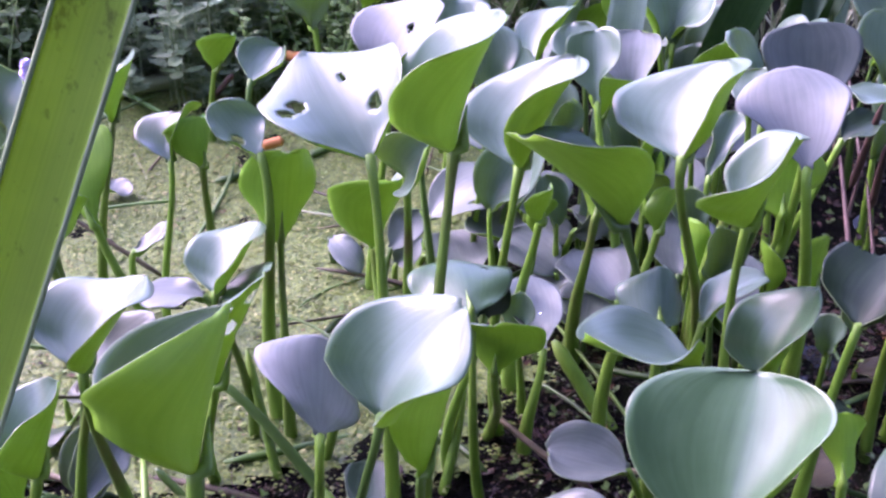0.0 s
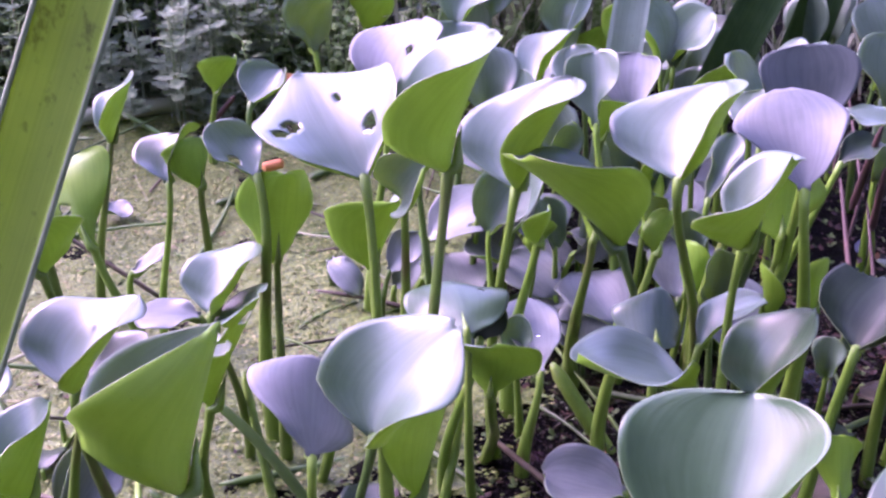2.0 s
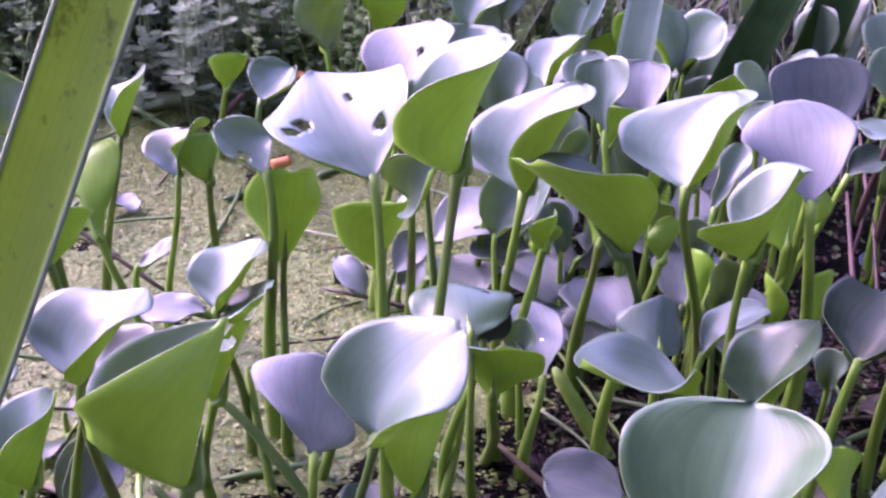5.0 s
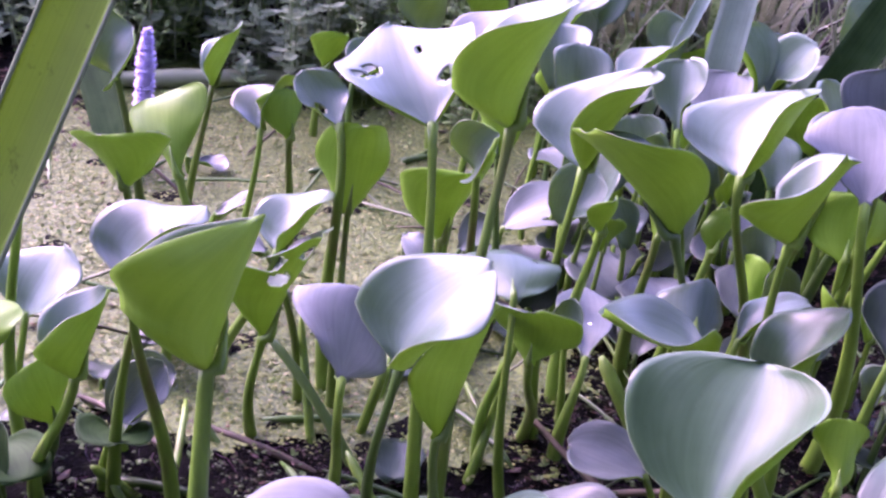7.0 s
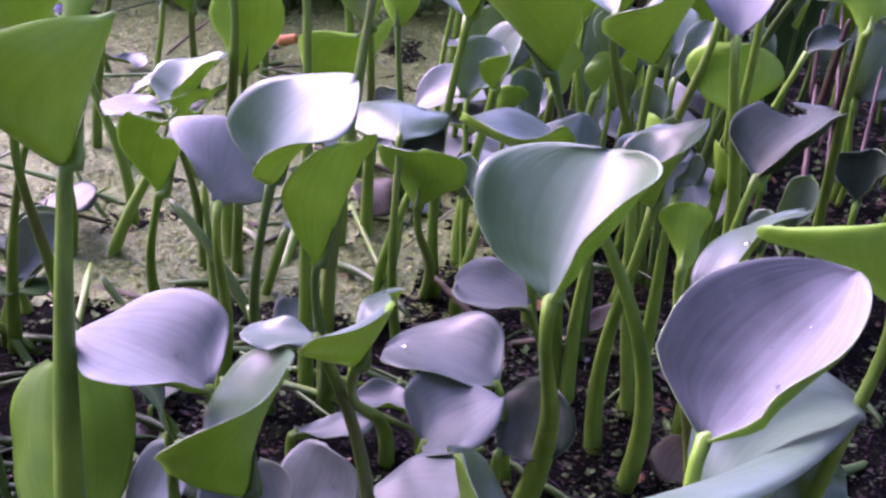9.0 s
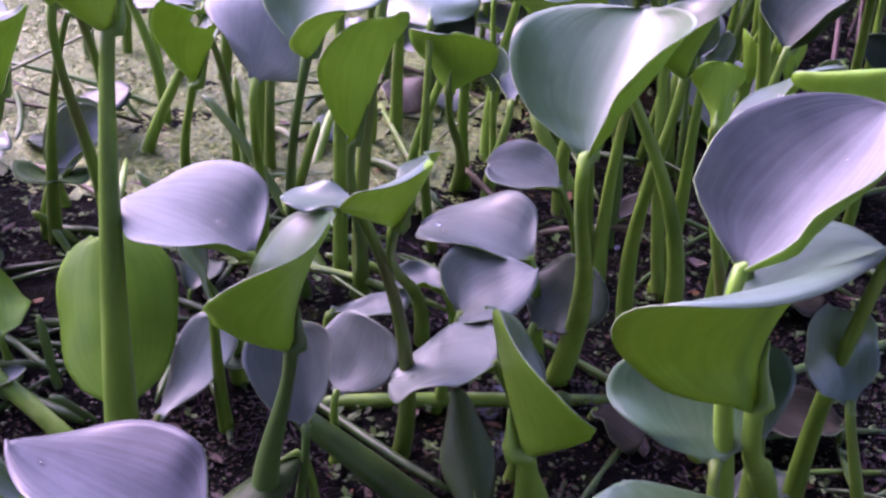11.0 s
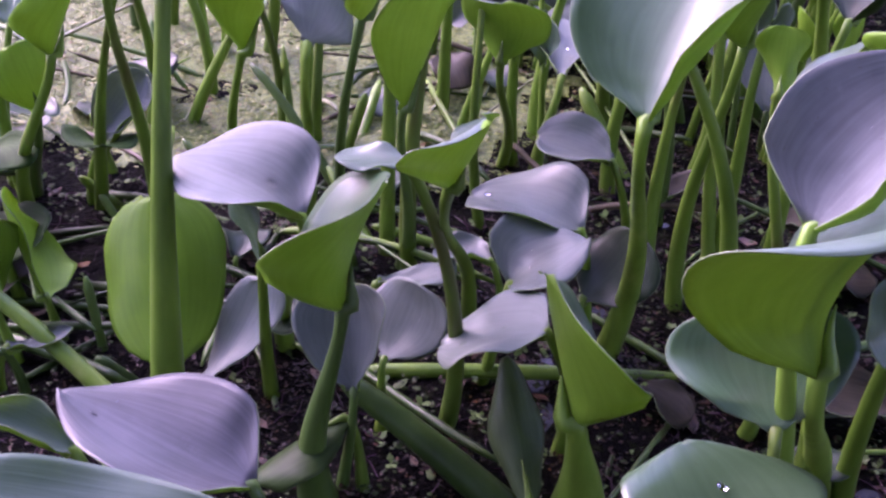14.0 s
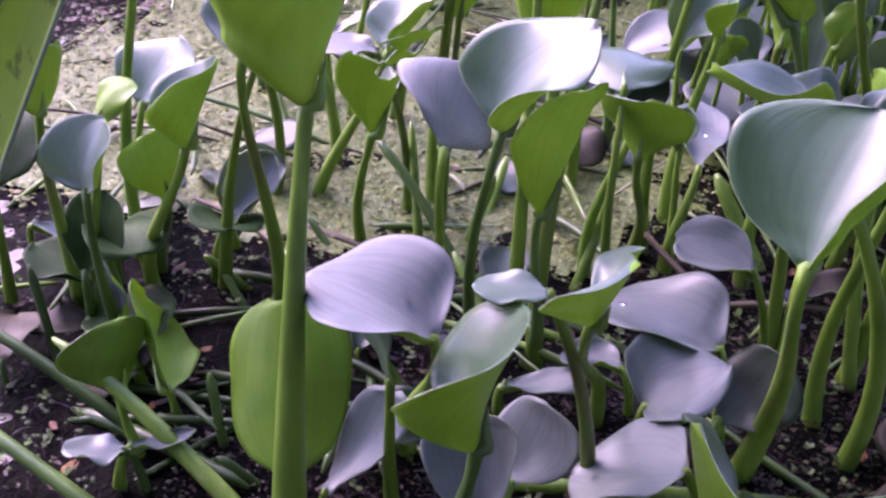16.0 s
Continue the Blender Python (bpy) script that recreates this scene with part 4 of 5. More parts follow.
# ---- other plants and sticks ----
def strap(name, points, width, mats, label, category, thick=0.0022, seed=0, keel=0.25, tip=True, group="", nu=6, rib=0.0, margin=0.0):
    """A long flat leaf such as an iris or reed blade, along a path, with a shallow keel and two faces."""
    pts = np.array(points, float)
    if len(pts) == 3:
        path = bezier(pts[0], (pts[0] + 2 * pts[1]) / 3, (2 * pts[1] + pts[2]) / 3, pts[2], 26)
    else:
        path = bezier(*pts, 26)
    e = thing(name, path[0], label, category, group)
    path = path - path[0]
    tan = np.gradient(path, axis=0)
    tan /= np.linalg.norm(tan, axis=1)[:, None]
    rnd = random.Random(seed)
    face = np.array([rnd.uniform(-0.25, 0.25), -1.0, 0.15])
    up, dn, uv = [], [], []
    for k, (c, d) in enumerate(zip(path, tan)):
        t = k / (len(path) - 1)
        side = np.cross(d, face)
        side /= np.linalg.norm(side)
        n = np.cross(side, d)
        w = width * ((1 - t**5) ** 0.7 if tip else 1.0) * (0.9 + 0.1 * math.sin(3 * t + seed))
        for i in range(nu + 1):
            u = 2 * i / nu - 1
            p0 = c + side * u * w / 2 + n * (abs(u) ** 1.3 * keel * w / 2)
            up.append(p0)
            dn.append(p0 - n * thick * max(0.15, 1 - abs(u) ** 2))
            uv.append((0.5 + u / 2, t))
    m, off, faces, slots = nu + 1, len(up), [], []
    for k in range(len(path) - 1):
        for i in range(nu):
            q = (k * m + i, k * m + i + 1, (k + 1) * m + i + 1, (k + 1) * m + i)
            faces += [q, tuple(off + a for a in q[::-1])]
            slots += [0, 1]
        for i in (0, nu):
            faces.append((k * m + i, (k + 1) * m + i, off + (k + 1) * m + i, off + k * m + i))
            slots.append(0)
    mesh_object("blade", up + dn, faces, mats, e, "", True, slots, uv + uv)
    if rib:
        mid = [c + np.cross(np.cross(d, face), d) / np.linalg.norm(np.cross(d, face)) * 0.0002 for c, d in zip(path, tan)]
        vv, ff = tube_data(mid, [rib * (1 - 0.6 * k / len(mid)) for k in range(len(mid))], 8)
        mesh_object("midrib", vv, ff, mats[0], e)
    if margin:
        for i in (0, nu):
            edge = np.array([up[k * m + i] for k in range(len(path))])
            vv, ff = tube_data(edge, [margin * (1 - 0.6 * (k / len(path)) ** 3) for k in range(len(path))], 8)
            mesh_object("margin", vv, ff, MAT_EDGE, e, "pale thickened edge of the leaf")
    return e


def rod(name, points, r0, r1, mat, label, category, group="", sides=10, n=18, nodes=0):
    """A stem, pole or twig along a curved path; nodes: rings that stand out."""
    pts = np.array(points, float)
    if len(pts) == 2:
        path = pts[0] + np.linspace(0, 1, n)[:, None] * (pts[1] - pts[0])
    elif len(pts) == 3:
        path = bezier(pts[0], (pts[0] + 2 * pts[1]) / 3, (2 * pts[1] + pts[2]) / 3, pts[2], n)
    else:
        path = bezier(*pts, n)
    t = np.linspace(0, 1, len(path))
    radii = (r0 + (r1 - r0) * t) * np.clip(np.minimum(t, 1 - t) * 7 + 0.18, 0, 1) ** 0.6
    if nodes:
        radii = radii * (1 + 0.16 * np.exp(-(((t * nodes) % 1 - 0.5) / 0.05) ** 2))
    vv, ff = tube_data(path - path[0], radii, sides)
    ob = mesh_object(name, vv, ff, mat)
    ob.location = path[0]
    return tagged(ob, label, category, group)


# a wide iris blade close to the lens
strap("iris_leaf", [(-0.281, 0.195, -0.020), (-0.116, 0.270, 0.370), (0.034, 0.344, 0.760)], 0.0272, (MAT_BLADE, MAT_BLADE), "broad green iris leaf with dark specks rising from the water", "leaf", seed=3, keel=0.12, thick=0.0012, nu=10, margin=0.0009)
# pale reed blades standing at the back
strap("reed_leaf", [(0.165, 1.0, -0.02), (0.17, 1.01, 0.2), (0.2, 1.03, 0.5)], 0.034, (MAT_REED, MAT_REED), "pale grey-green reed leaf standing upright in the pond", "leaf", seed=1, group="reed leaves")
strap("reed_leaf", [(0.44, 1.30, -0.02), (0.45, 1.31, 0.2), (0.47, 1.33, 0.5)], 0.042, (MAT_REED, MAT_REED), "pale grey-green reed leaf standing upright in the pond", "leaf", seed=2, group="reed leaves")
strap("reed_leaf", [(0.10, 1.12, -0.02), (0.13, 1.14, 0.2), (0.24, 1.2, 0.42)], 0.017, (MAT_REED, MAT_REED), "narrow pale reed leaf leaning over the pond", "leaf", seed=4, group="reed leaves")
strap("iris_leaf", [(0.22, 1.06, -0.02), (0.28, 1.12, 0.16), (0.40, 1.2, 0.36)], 0.05, (MAT_DARK_MATT, MAT_DARK_MATT), "broad dark green iris leaf behind the reeds, shade in its colour", "leaf", seed=5)
strap("iris_leaf", [(0.34, 1.16, -0.02), (0.38, 1.2, 0.16), (0.46, 1.28, 0.34)], 0.05, (MAT_DARK_MATT, MAT_DARK_MATT), "broad dark green iris leaf behind the reeds, shade in its colour", "leaf", seed=6)
strap("iris_leaf", [(0.52, 1.06, -0.02), (0.53, 1.08, 0.16), (0.50, 1.1, 0.36)], 0.05, (MAT_DARK_MATT, MAT_DARK_MATT), "broad dark green iris leaf behind the reeds, shade in its colour", "leaf", seed=7)
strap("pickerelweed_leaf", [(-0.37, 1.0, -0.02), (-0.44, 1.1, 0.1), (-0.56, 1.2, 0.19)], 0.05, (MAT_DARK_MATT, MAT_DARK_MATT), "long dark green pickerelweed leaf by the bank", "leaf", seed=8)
strap("grass_leaf", [(-0.2, 1.5, 0.0), (0.1, 1.45, 0.16), (0.2, 1.4, 0.1)], 0.008, (MAT_REED, MAT_REED), "thin pale grass leaf bent over the bank", "leaf", seed=9)

# bamboo cane lying on the water, and broken twigs
rod("bamboo_pole", [(-0.52, 1.203, 0.016), (-0.2, 1.35, 0.018), (0.2, 1.535, 0.02)], 0.011, 0.009, MAT_BAMBOO, "weathered bamboo cane lying across the pond", "pole", nodes=3, n=40)
rod("fallen_stalk", [(-0.138, 0.691, 0.070), (-0.099, 0.673, 0.050), (-0.044, 0.633, -0.012)], 0.0035, 0.0045, MAT_STALK_DARK, "bent green leaf stalk lying low over the water", "stalk", "fallen leaf stalks")
rod("fallen_stalk", [(0.109, 0.772, 0.050), (0.161, 0.722, -0.012)], 0.0055, 0.007, MAT_STALK, "bent green leaf stalk lying low over the water", "stalk", "fallen leaf stalks")
rod("fallen_stalk", [(-0.119, 0.712, 0.080), (-0.090, 0.654, -0.012)], 0.003, 0.004, MAT_STALK, "bent green leaf stalk lying low over the water", "stalk", "fallen leaf stalks")
rod("fallen_stalk", [(0.012, 0.372, 0.056), (0.060, 0.362, 0.036), (0.125, 0.352, -0.012)], 0.006, 0.011, MAT_STALK_SHADE, "bent green leaf stalk lying low over the water", "stalk", "fallen leaf stalks")
rod("fallen_stalk", [(-0.240, 0.405, 0.070), (-0.180, 0.388, 0.058), (-0.090, 0.362, -0.006)], 0.0035, 0.006, MAT_STALK, "bent green leaf stalk lying low over the water", "stalk", "fallen leaf stalks")
rod("fallen_stalk", [(-0.136, 0.393, 0.020), (-0.102, 0.401, -0.012)], 0.004, 0.004, MAT_STALK_SHADE, "bent green leaf stalk lying low over the water", "stalk", "fallen leaf stalks")
rod("fallen_stalk", [(0.000, 0.436, 0.004), (0.100, 0.452, 0.016), (0.215, 0.486, 0.004)], 0.0052, 0.0042, MAT_STALK, "bent green leaf stalk lying low over the water", "stalk", "fallen leaf stalks")
rod("fallen_stalk", [(0.155, 0.469, 0.015), (0.190, 0.476, -0.012)], 0.0035, 0.0035, MAT_STALK_DARK, "bent green leaf stalk lying low over the water", "stalk", "fallen leaf stalks")
rod("fallen_stalk", [(-0.055, 0.773, 0.030), (-0.059, 0.691, -0.012)], 0.004, 0.005, MAT_STALK, "bent green leaf stalk lying low over the water", "stalk", "fallen leaf stalks")
rod("fallen_stalk", [(-0.221, 0.563, 0.030), (-0.183, 0.577, -0.012)], 0.0035, 0.004, MAT_STALK, "bent green leaf stalk lying low over the water", "stalk", "fallen leaf stalks")
rod("fallen_stalk", [(-0.060, 0.627, 0.030), (-0.006, 0.573, -0.012)], 0.0035, 0.0045, MAT_STALK, "bent green leaf stalk lying low over the water", "stalk", "fallen leaf stalks")
rod("fallen_stalk", [(-0.016, 0.582, 0.015), (0.066, 0.601, -0.012)], 0.004, 0.004, MAT_STALK, "bent green leaf stalk lying low over the water", "stalk", "fallen leaf stalks")
rod("fallen_stalk", [(-0.300, 0.372, 0.040), (-0.240, 0.354, 0.030), (-0.150, 0.335, 0.000)], 0.0038, 0.0048, MAT_STALK_DARK, "bent green leaf stalk lying low over the water", "stalk", "fallen leaf stalks")
rod("fallen_stalk", [(-0.151, 0.393, 0.020), (-0.127, 0.402, -0.012)], 0.003, 0.003, MAT_STALK_SHADE, "bent green leaf stalk lying low over the water", "stalk", "fallen leaf stalks")
rod("fallen_stalk", [(-0.330, 0.430, 0.052), (-0.270, 0.418, 0.050), (-0.190, 0.404, 0.010)], 0.0032, 0.0042, MAT_STALK_SHADE, "bent green leaf stalk lying low over the water", "stalk", "fallen leaf stalks")
rod("fallen_stalk", [(-0.291, 0.464, 0.070), (-0.262, 0.444, -0.012)], 0.003, 0.003, MAT_STALK_SHADE, "bent green leaf stalk lying low over the water", "stalk", "fallen leaf stalks")
rod("fallen_stalk", [(-0.155, 0.428, 0.050), (-0.141, 0.417, -0.012)], 0.003, 0.003, MAT_STALK_DARK, "bent green leaf stalk lying low over the water", "stalk", "fallen leaf stalks")
rod("fallen_stalk", [(-0.179, 0.651, 0.020), (-0.137, 0.627, -0.012)], 0.003, 0.003, MAT_STALK_DARK, "bent green leaf stalk lying low over the water", "stalk", "fallen leaf stalks")
rod("fallen_stalk", [(-0.048, 0.691, 0.060), (-0.065, 0.677, -0.012)], 0.004, 0.004, MAT_STALK, "bent green leaf stalk lying low over the water", "stalk", "fallen leaf stalks")
rod("fallen_stalk", [(0.037, 0.687, 0.090), (0.041, 0.676, 0.055), (0.022, 0.647, -0.012)], 0.003, 0.004, MAT_STALK, "bent green leaf stalk lying low over the water", "stalk", "fallen leaf stalks")
rod("fallen_stalk", [(-0.208, 0.563, 0.020), (-0.171, 0.542, -0.012)], 0.003, 0.003, MAT_STALK_DARK, "bent green leaf stalk lying low over the water", "stalk", "fallen leaf stalks")
rod("fallen_stalk", [(0.109, 0.673, 0.020), (0.143, 0.638, -0.012)], 0.002, 0.002, MAT_RED_STEM, "bent green leaf stalk lying low over the water", "stalk", "fallen leaf stalks")
rod("twig", [(-0.170, 1.311, 0.050), (-0.134, 1.277, 0.060)], 0.006, 0.006, MAT_TWIG, "bright orange broken twig floating in the pond", "twig")
rod("twig", [(-0.241, 1.260, 0.020), (-0.213, 1.232, 0.060)], 0.0035, 0.003, MAT_RED_STEM, "thin reddish broken twig in the pond", "twig")
rod("twig", [(-0.168, 1.123, 0.030), (-0.146, 1.127, 0.035)], 0.0055, 0.0055, MAT_TWIG, "bright orange broken twig floating in the pond", "twig")
rod("twig", [(-0.002, 1.386, 0.050), (0.030, 1.386, 0.050)], 0.004, 0.004, MAT_TWIG, "bright orange broken twig floating in the pond", "twig")
rod("twig", [(-0.210, 1.082, 0.010), (-0.157, 1.114, 0.010)], 0.004, 0.003, MAT_STALK_DARK, "dark wet twig on the water", "twig")
rod("twig", [(-0.122, 1.141, 0.010), (-0.092, 1.168, 0.010)], 0.004, 0.003, MAT_STALK_DARK, "dark wet twig on the water", "twig")
rod("twig", [(-0.342, 1.248, 0.030), (-0.267, 1.220, 0.000)], 0.003, 0.003, MAT_STALK_DARK, "dark wet twig on the water", "twig")
rod("dry_stem", [(0.353, 0.879, 0.132), (0.350, 0.844, 0.224)], 0.0036, 0.0024, MAT_RED_STEM, "dry pinkish-brown dead stem leaning at the bank", "stem", "dry stems")
rod("dry_stem", [(0.362, 0.850, 0.130), (0.354, 0.829, 0.196)], 0.0036, 0.0024, MAT_RED_STEM, "dry pinkish-brown dead stem leaning at the bank", "stem", "dry stems")
rod("dry_stem", [(0.355, 0.932, 0.121), (0.354, 0.966, 0.190)], 0.0024, 0.0016, MAT_RED_STEM, "dry pinkish-brown dead stem leaning at the bank", "stem", "dry stems")
rod("dry_stem", [(0.367, 0.908, 0.085), (0.384, 0.941, 0.160)], 0.0018, 0.0012, MAT_RED_STEM, "dry pinkish-brown dead stem leaning at the bank", "stem", "dry stems")
rod("dry_stem", [(0.338, 0.798, 0.101), (0.354, 0.921, 0.139)], 0.0024, 0.0016, MAT_RED_STEM, "dry pinkish-brown dead stem leaning at the bank", "stem", "dry stems")
rod("dry_stem", [(0.351, 0.768, 0.094), (0.360, 0.868, 0.147)], 0.0018, 0.0012, MAT_RED_STEM, "dry pinkish-brown dead stem leaning at the bank", "stem", "dry stems")
rod("dry_stem", [(0.371, 0.780, 0.130), (0.391, 0.873, 0.179)], 0.0018, 0.0012, MAT_RED_STEM, "dry pinkish-brown dead stem leaning at the bank", "stem", "dry stems")
rod("dry_stem", [(0.373, 0.911, 0.125), (0.383, 1.035, 0.174)], 0.0018, 0.0012, MAT_RED_STEM, "dry pinkish-brown dead stem leaning at the bank", "stem", "dry stems")
rod("dry_stem", [(0.279, 1.263, 0.117), (0.326, 1.371, 0.146)], 0.0024, 0.0016, MAT_RED_STEM, "dry pinkish-brown dead stem leaning at the bank", "stem", "dry stems")
rod("dry_stem", [(0.274, 1.371, 0.117), (0.349, 1.422, 0.153)], 0.0018, 0.0012, MAT_RED_STEM, "dry pinkish-brown dead stem leaning at the bank", "stem", "dry stems")
rod("dry_stem", [(0.242, 1.172, 0.147), (0.281, 1.278, 0.164)], 0.0024, 0.0016, MAT_RED_STEM, "dry pinkish-brown dead stem leaning at the bank", "stem", "dry stems")


def pickerel_flower(at, top):
    at, top = np.array(at), np.array(top)
    e = thing("pickerelweed_flower", at, "violet pickerelweed flower spike on a green stem", "flower")
    d = top - at
    vv, ff = tube_data(np.array([d * t for t in np.linspace(0, 1, 8)]), [0.003] * 8, 8)
    mesh_object("stem", vv, ff, MAT_STALK, e)
    rnd = random.Random(12)
    verts, faces = [], []
    for k in range(150):
        t = 0.5 + 0.5 * k / 150
        a = k * 2.4
        r = 0.0105 * (1.0 - 0.55 * max(0, (t - 0.8) / 0.2))
        c = d * t
        out = np.array([math.cos(a), math.sin(a), 0.25])
        side = np.array([-math.sin(a), math.cos(a), 0.0])
        for m in range(3):
            tilt = (m - 1) * 0.7 + rnd.uniform(-0.2, 0.2)
            o2 = out * math.cos(tilt) + np.array([0, 0, 1.0]) * math.sin(tilt)
            b = len(verts)
            s = 0.0042 + rnd.random() * 0.0016
            verts += [c + out * 0.002, c + o2 * r * 0.7 + side * s, c + o2 * r * 1.1, c + o2 * r * 0.7 - side * s, c + o2 * r * 0.65 + np.array([0, 0, 0.0008])]
            faces += [(b, b + 1, b + 4), (b + 1, b + 2, b + 4), (b + 2, b + 3, b + 4), (b + 3, b, b + 4), (b, b + 3, b + 2, b + 1)]
    mesh_object("petals", verts, faces, MAT_FLOWER, e, "violet petals", smooth=False)
    return e


pickerel_flower((-0.375, 1.03, -0.01), (-0.368, 1.046, 0.152))


# ---- loose masses: floating duckweed, litter, bank plants ----
def scatter(name, count, place, piece, mat, label, category, seed, smooth=False):
    """Many small pieces in one mesh. place gives a spot or None, piece the verts and faces of one."""
    rnd = random.Random(seed)
    verts, faces = [], []
    for _ in range(count):
        spot = place(rnd)
        if spot is None:
            continue
        pv, pf = piece(rnd)
        b = len(verts)
        verts += [(spot[0] + x, spot[1] + y, spot[2] + z) for x, y, z in pv]
        faces += [tuple(b + i for i in f) for f in pf]
    return tagged(mesh_object(name, verts, faces, mat, smooth=smooth), label, category, kind="stuff")


def weed_cover(x, y):
    """How thickly the weed covers the water: a closed carpet on the open side, patches among the stalks."""
    def edge(v, soft):
        return 1 / (1 + math.exp(-max(-40.0, min(40.0, v / soft))))
    n = noise.noise((x * 9, y * 9, 1.7)) * 0.5 + noise.noise((x * 26, y * 26, 5.1)) * 0.4
    n += noise.noise((x * 4, y * 4, 8.2)) * 0.35 + noise.noise((x * 60, y * 60, 2.2)) * 0.3
    k = 0.03 + 1.02 * edge(y - 0.61, 0.03) * edge(x + 0.5, 0.04) * edge(0.10 - x, 0.05)
    return k + n * 0.55 - 0.12


def weed_spot(rnd):
    x, y = rnd.uniform(-0.95, 0.6), rnd.uniform(0.15, 1.5)
    if weed_cover(x, y) < 0.42 or rnd.random() > weed_cover(x, y):
        return None
    return (x, y, 0.0072 + rnd.random() * 0.0016)


def weed_piece(rnd):
    s = rnd.uniform(0.0006, 0.0018) * (1.7 if rnd.random() < 0.07 else 1.0)
    a0 = rnd.uniform(0, 6.28)
    tx, ty = rnd.gauss(0, 0.22), rnd.gauss(0, 0.22)
    ring = [(s * math.cos(a0 + k * 1.2566) * 1.25, s * math.sin(a0 + k * 1.2566)) for k in range(5)]
    top = [(x, y, x * tx + y * ty) for x, y in ring]
    return top + [(0, 0, s * 0.35), ], [(k, (k + 1) % 5, 5) for k in range(5)]


def algae_mat():
    """A ragged film of algae over the open water."""
    n, verts, index, faces = 130, [], {}, []
    xs, ys = np.linspace(-0.95, 0.3, n), np.linspace(0.2, 1.46, n)
    for j, y in enumerate(ys):
        for i, x in enumerate(xs):
            if weed_cover(x, y) > 0.5:
                index[j, i] = len(verts)
                verts.append((x, y, 0.0065 + 0.0016 * noise.noise((x * 30, y * 30, 0))))
    for j in range(n - 1):
        for i in range(n - 1):
            q = [(j, i), (j, i + 1), (j + 1, i + 1), (j + 1, i)]
            if all(k in index for k in q):
                faces.append([index[k] for k in q])
    return tagged(mesh_object("algae_mat", verts, faces, MAT_MAT), "grainy olive film of algae on the open water", "algae", kind="stuff")


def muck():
    """Sodden plant remains that fill the water between the stalks; MAT_MUCK also holds their shade."""
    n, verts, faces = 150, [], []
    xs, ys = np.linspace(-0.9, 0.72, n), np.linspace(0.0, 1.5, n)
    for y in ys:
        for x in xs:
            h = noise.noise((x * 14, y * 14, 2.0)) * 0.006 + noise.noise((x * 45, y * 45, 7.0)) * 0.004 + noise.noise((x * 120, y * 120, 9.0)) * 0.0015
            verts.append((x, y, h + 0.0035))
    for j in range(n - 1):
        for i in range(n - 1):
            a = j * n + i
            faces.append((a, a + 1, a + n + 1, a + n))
    return tagged(mesh_object("pond_muck", verts, faces, MAT_MUCK), "sodden plant remains floating between the stalks, shade in their near-black colour", "muck", kind="stuff")


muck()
algae_mat()
scatter("duckweed", 190000, weed_spot, weed_piece, MAT_WEED, "pale green and straw-coloured duckweed floating on the pond", "duckweed", 21)


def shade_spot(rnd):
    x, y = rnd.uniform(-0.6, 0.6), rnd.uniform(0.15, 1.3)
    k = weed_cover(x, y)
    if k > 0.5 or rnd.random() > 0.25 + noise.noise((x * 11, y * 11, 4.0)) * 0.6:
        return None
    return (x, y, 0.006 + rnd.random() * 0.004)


scatter("duckweed", 45000, shade_spot, weed_piece, MAT_WEED_SHADE, "duckweed scattered among the leaves, shade in its dull green colour", "duckweed", 27)


def flake(rnd, lo, hi):
    s = rnd.uniform(lo, hi)
    a = rnd.uniform(0, 6.28)
    ca, sa = math.cos(a), math.sin(a)
    pts = [(-s, 0, 0), (-s * 0.3, s * 0.45, s * rnd.uniform(-0.2, 0.3)), (s * 0.5, s * 0.35, s * rnd.uniform(-0.1, 0.2)), (s, 0, s * rnd.uniform(0, 0.4)), (s * 0.4, -s * 0.4, 0), (-s * 0.4, -s * 0.35, s * rnd.uniform(-0.1, 0.2))]
    top = [(x * ca - y * sa, x * sa + y * ca, z) for x, y, z in pts]
    return top + [(x, y, z - s * 0.08) for x, y, z in top], [(0, 5, 4, 3, 2, 1)[::-1], (6, 7, 8, 9, 10, 11)[::-1]] + [(k, 6 + k, 6 + (k + 1) % 6, (k + 1) % 6) for k in range(6)]


def litter_spot(rnd):
    x, y = rnd.uniform(-0.5, 0.62), rnd.uniform(0.15, 1.45)
    if rnd.random() > 0.35 + 0.65 * (x > 0.05):
        return None
    return (x, y, rnd.uniform(0.002, 0.009))


def bits_spot(rnd):
    x, y = rnd.uniform(-0.16, 0.45), rnd.uniform(0.2, 0.95)
    if weed_cover(x, y) > 0.5 or rnd.random() > 0.55 + noise.noise((x * 16, y * 16, 6.0)) * 0.9 + 0.5 * max(0.0, 0.5 - y):
        return None
    return (x, y, 0.0045 + noise.noise((x * 14, y * 14, 2.0)) * 0.006 + rnd.random() ** 2 * 0.005)


def root_spot(rnd):
    x, y = rnd.uniform(-0.3, 0.4), rnd.uniform(0.25, 0.75)
    if weed_cover(x, y) > 0.5 or noise.noise((x * 12, y * 12, 9.0)) < -0.05:
        return None
    return (x, y, 0.005)


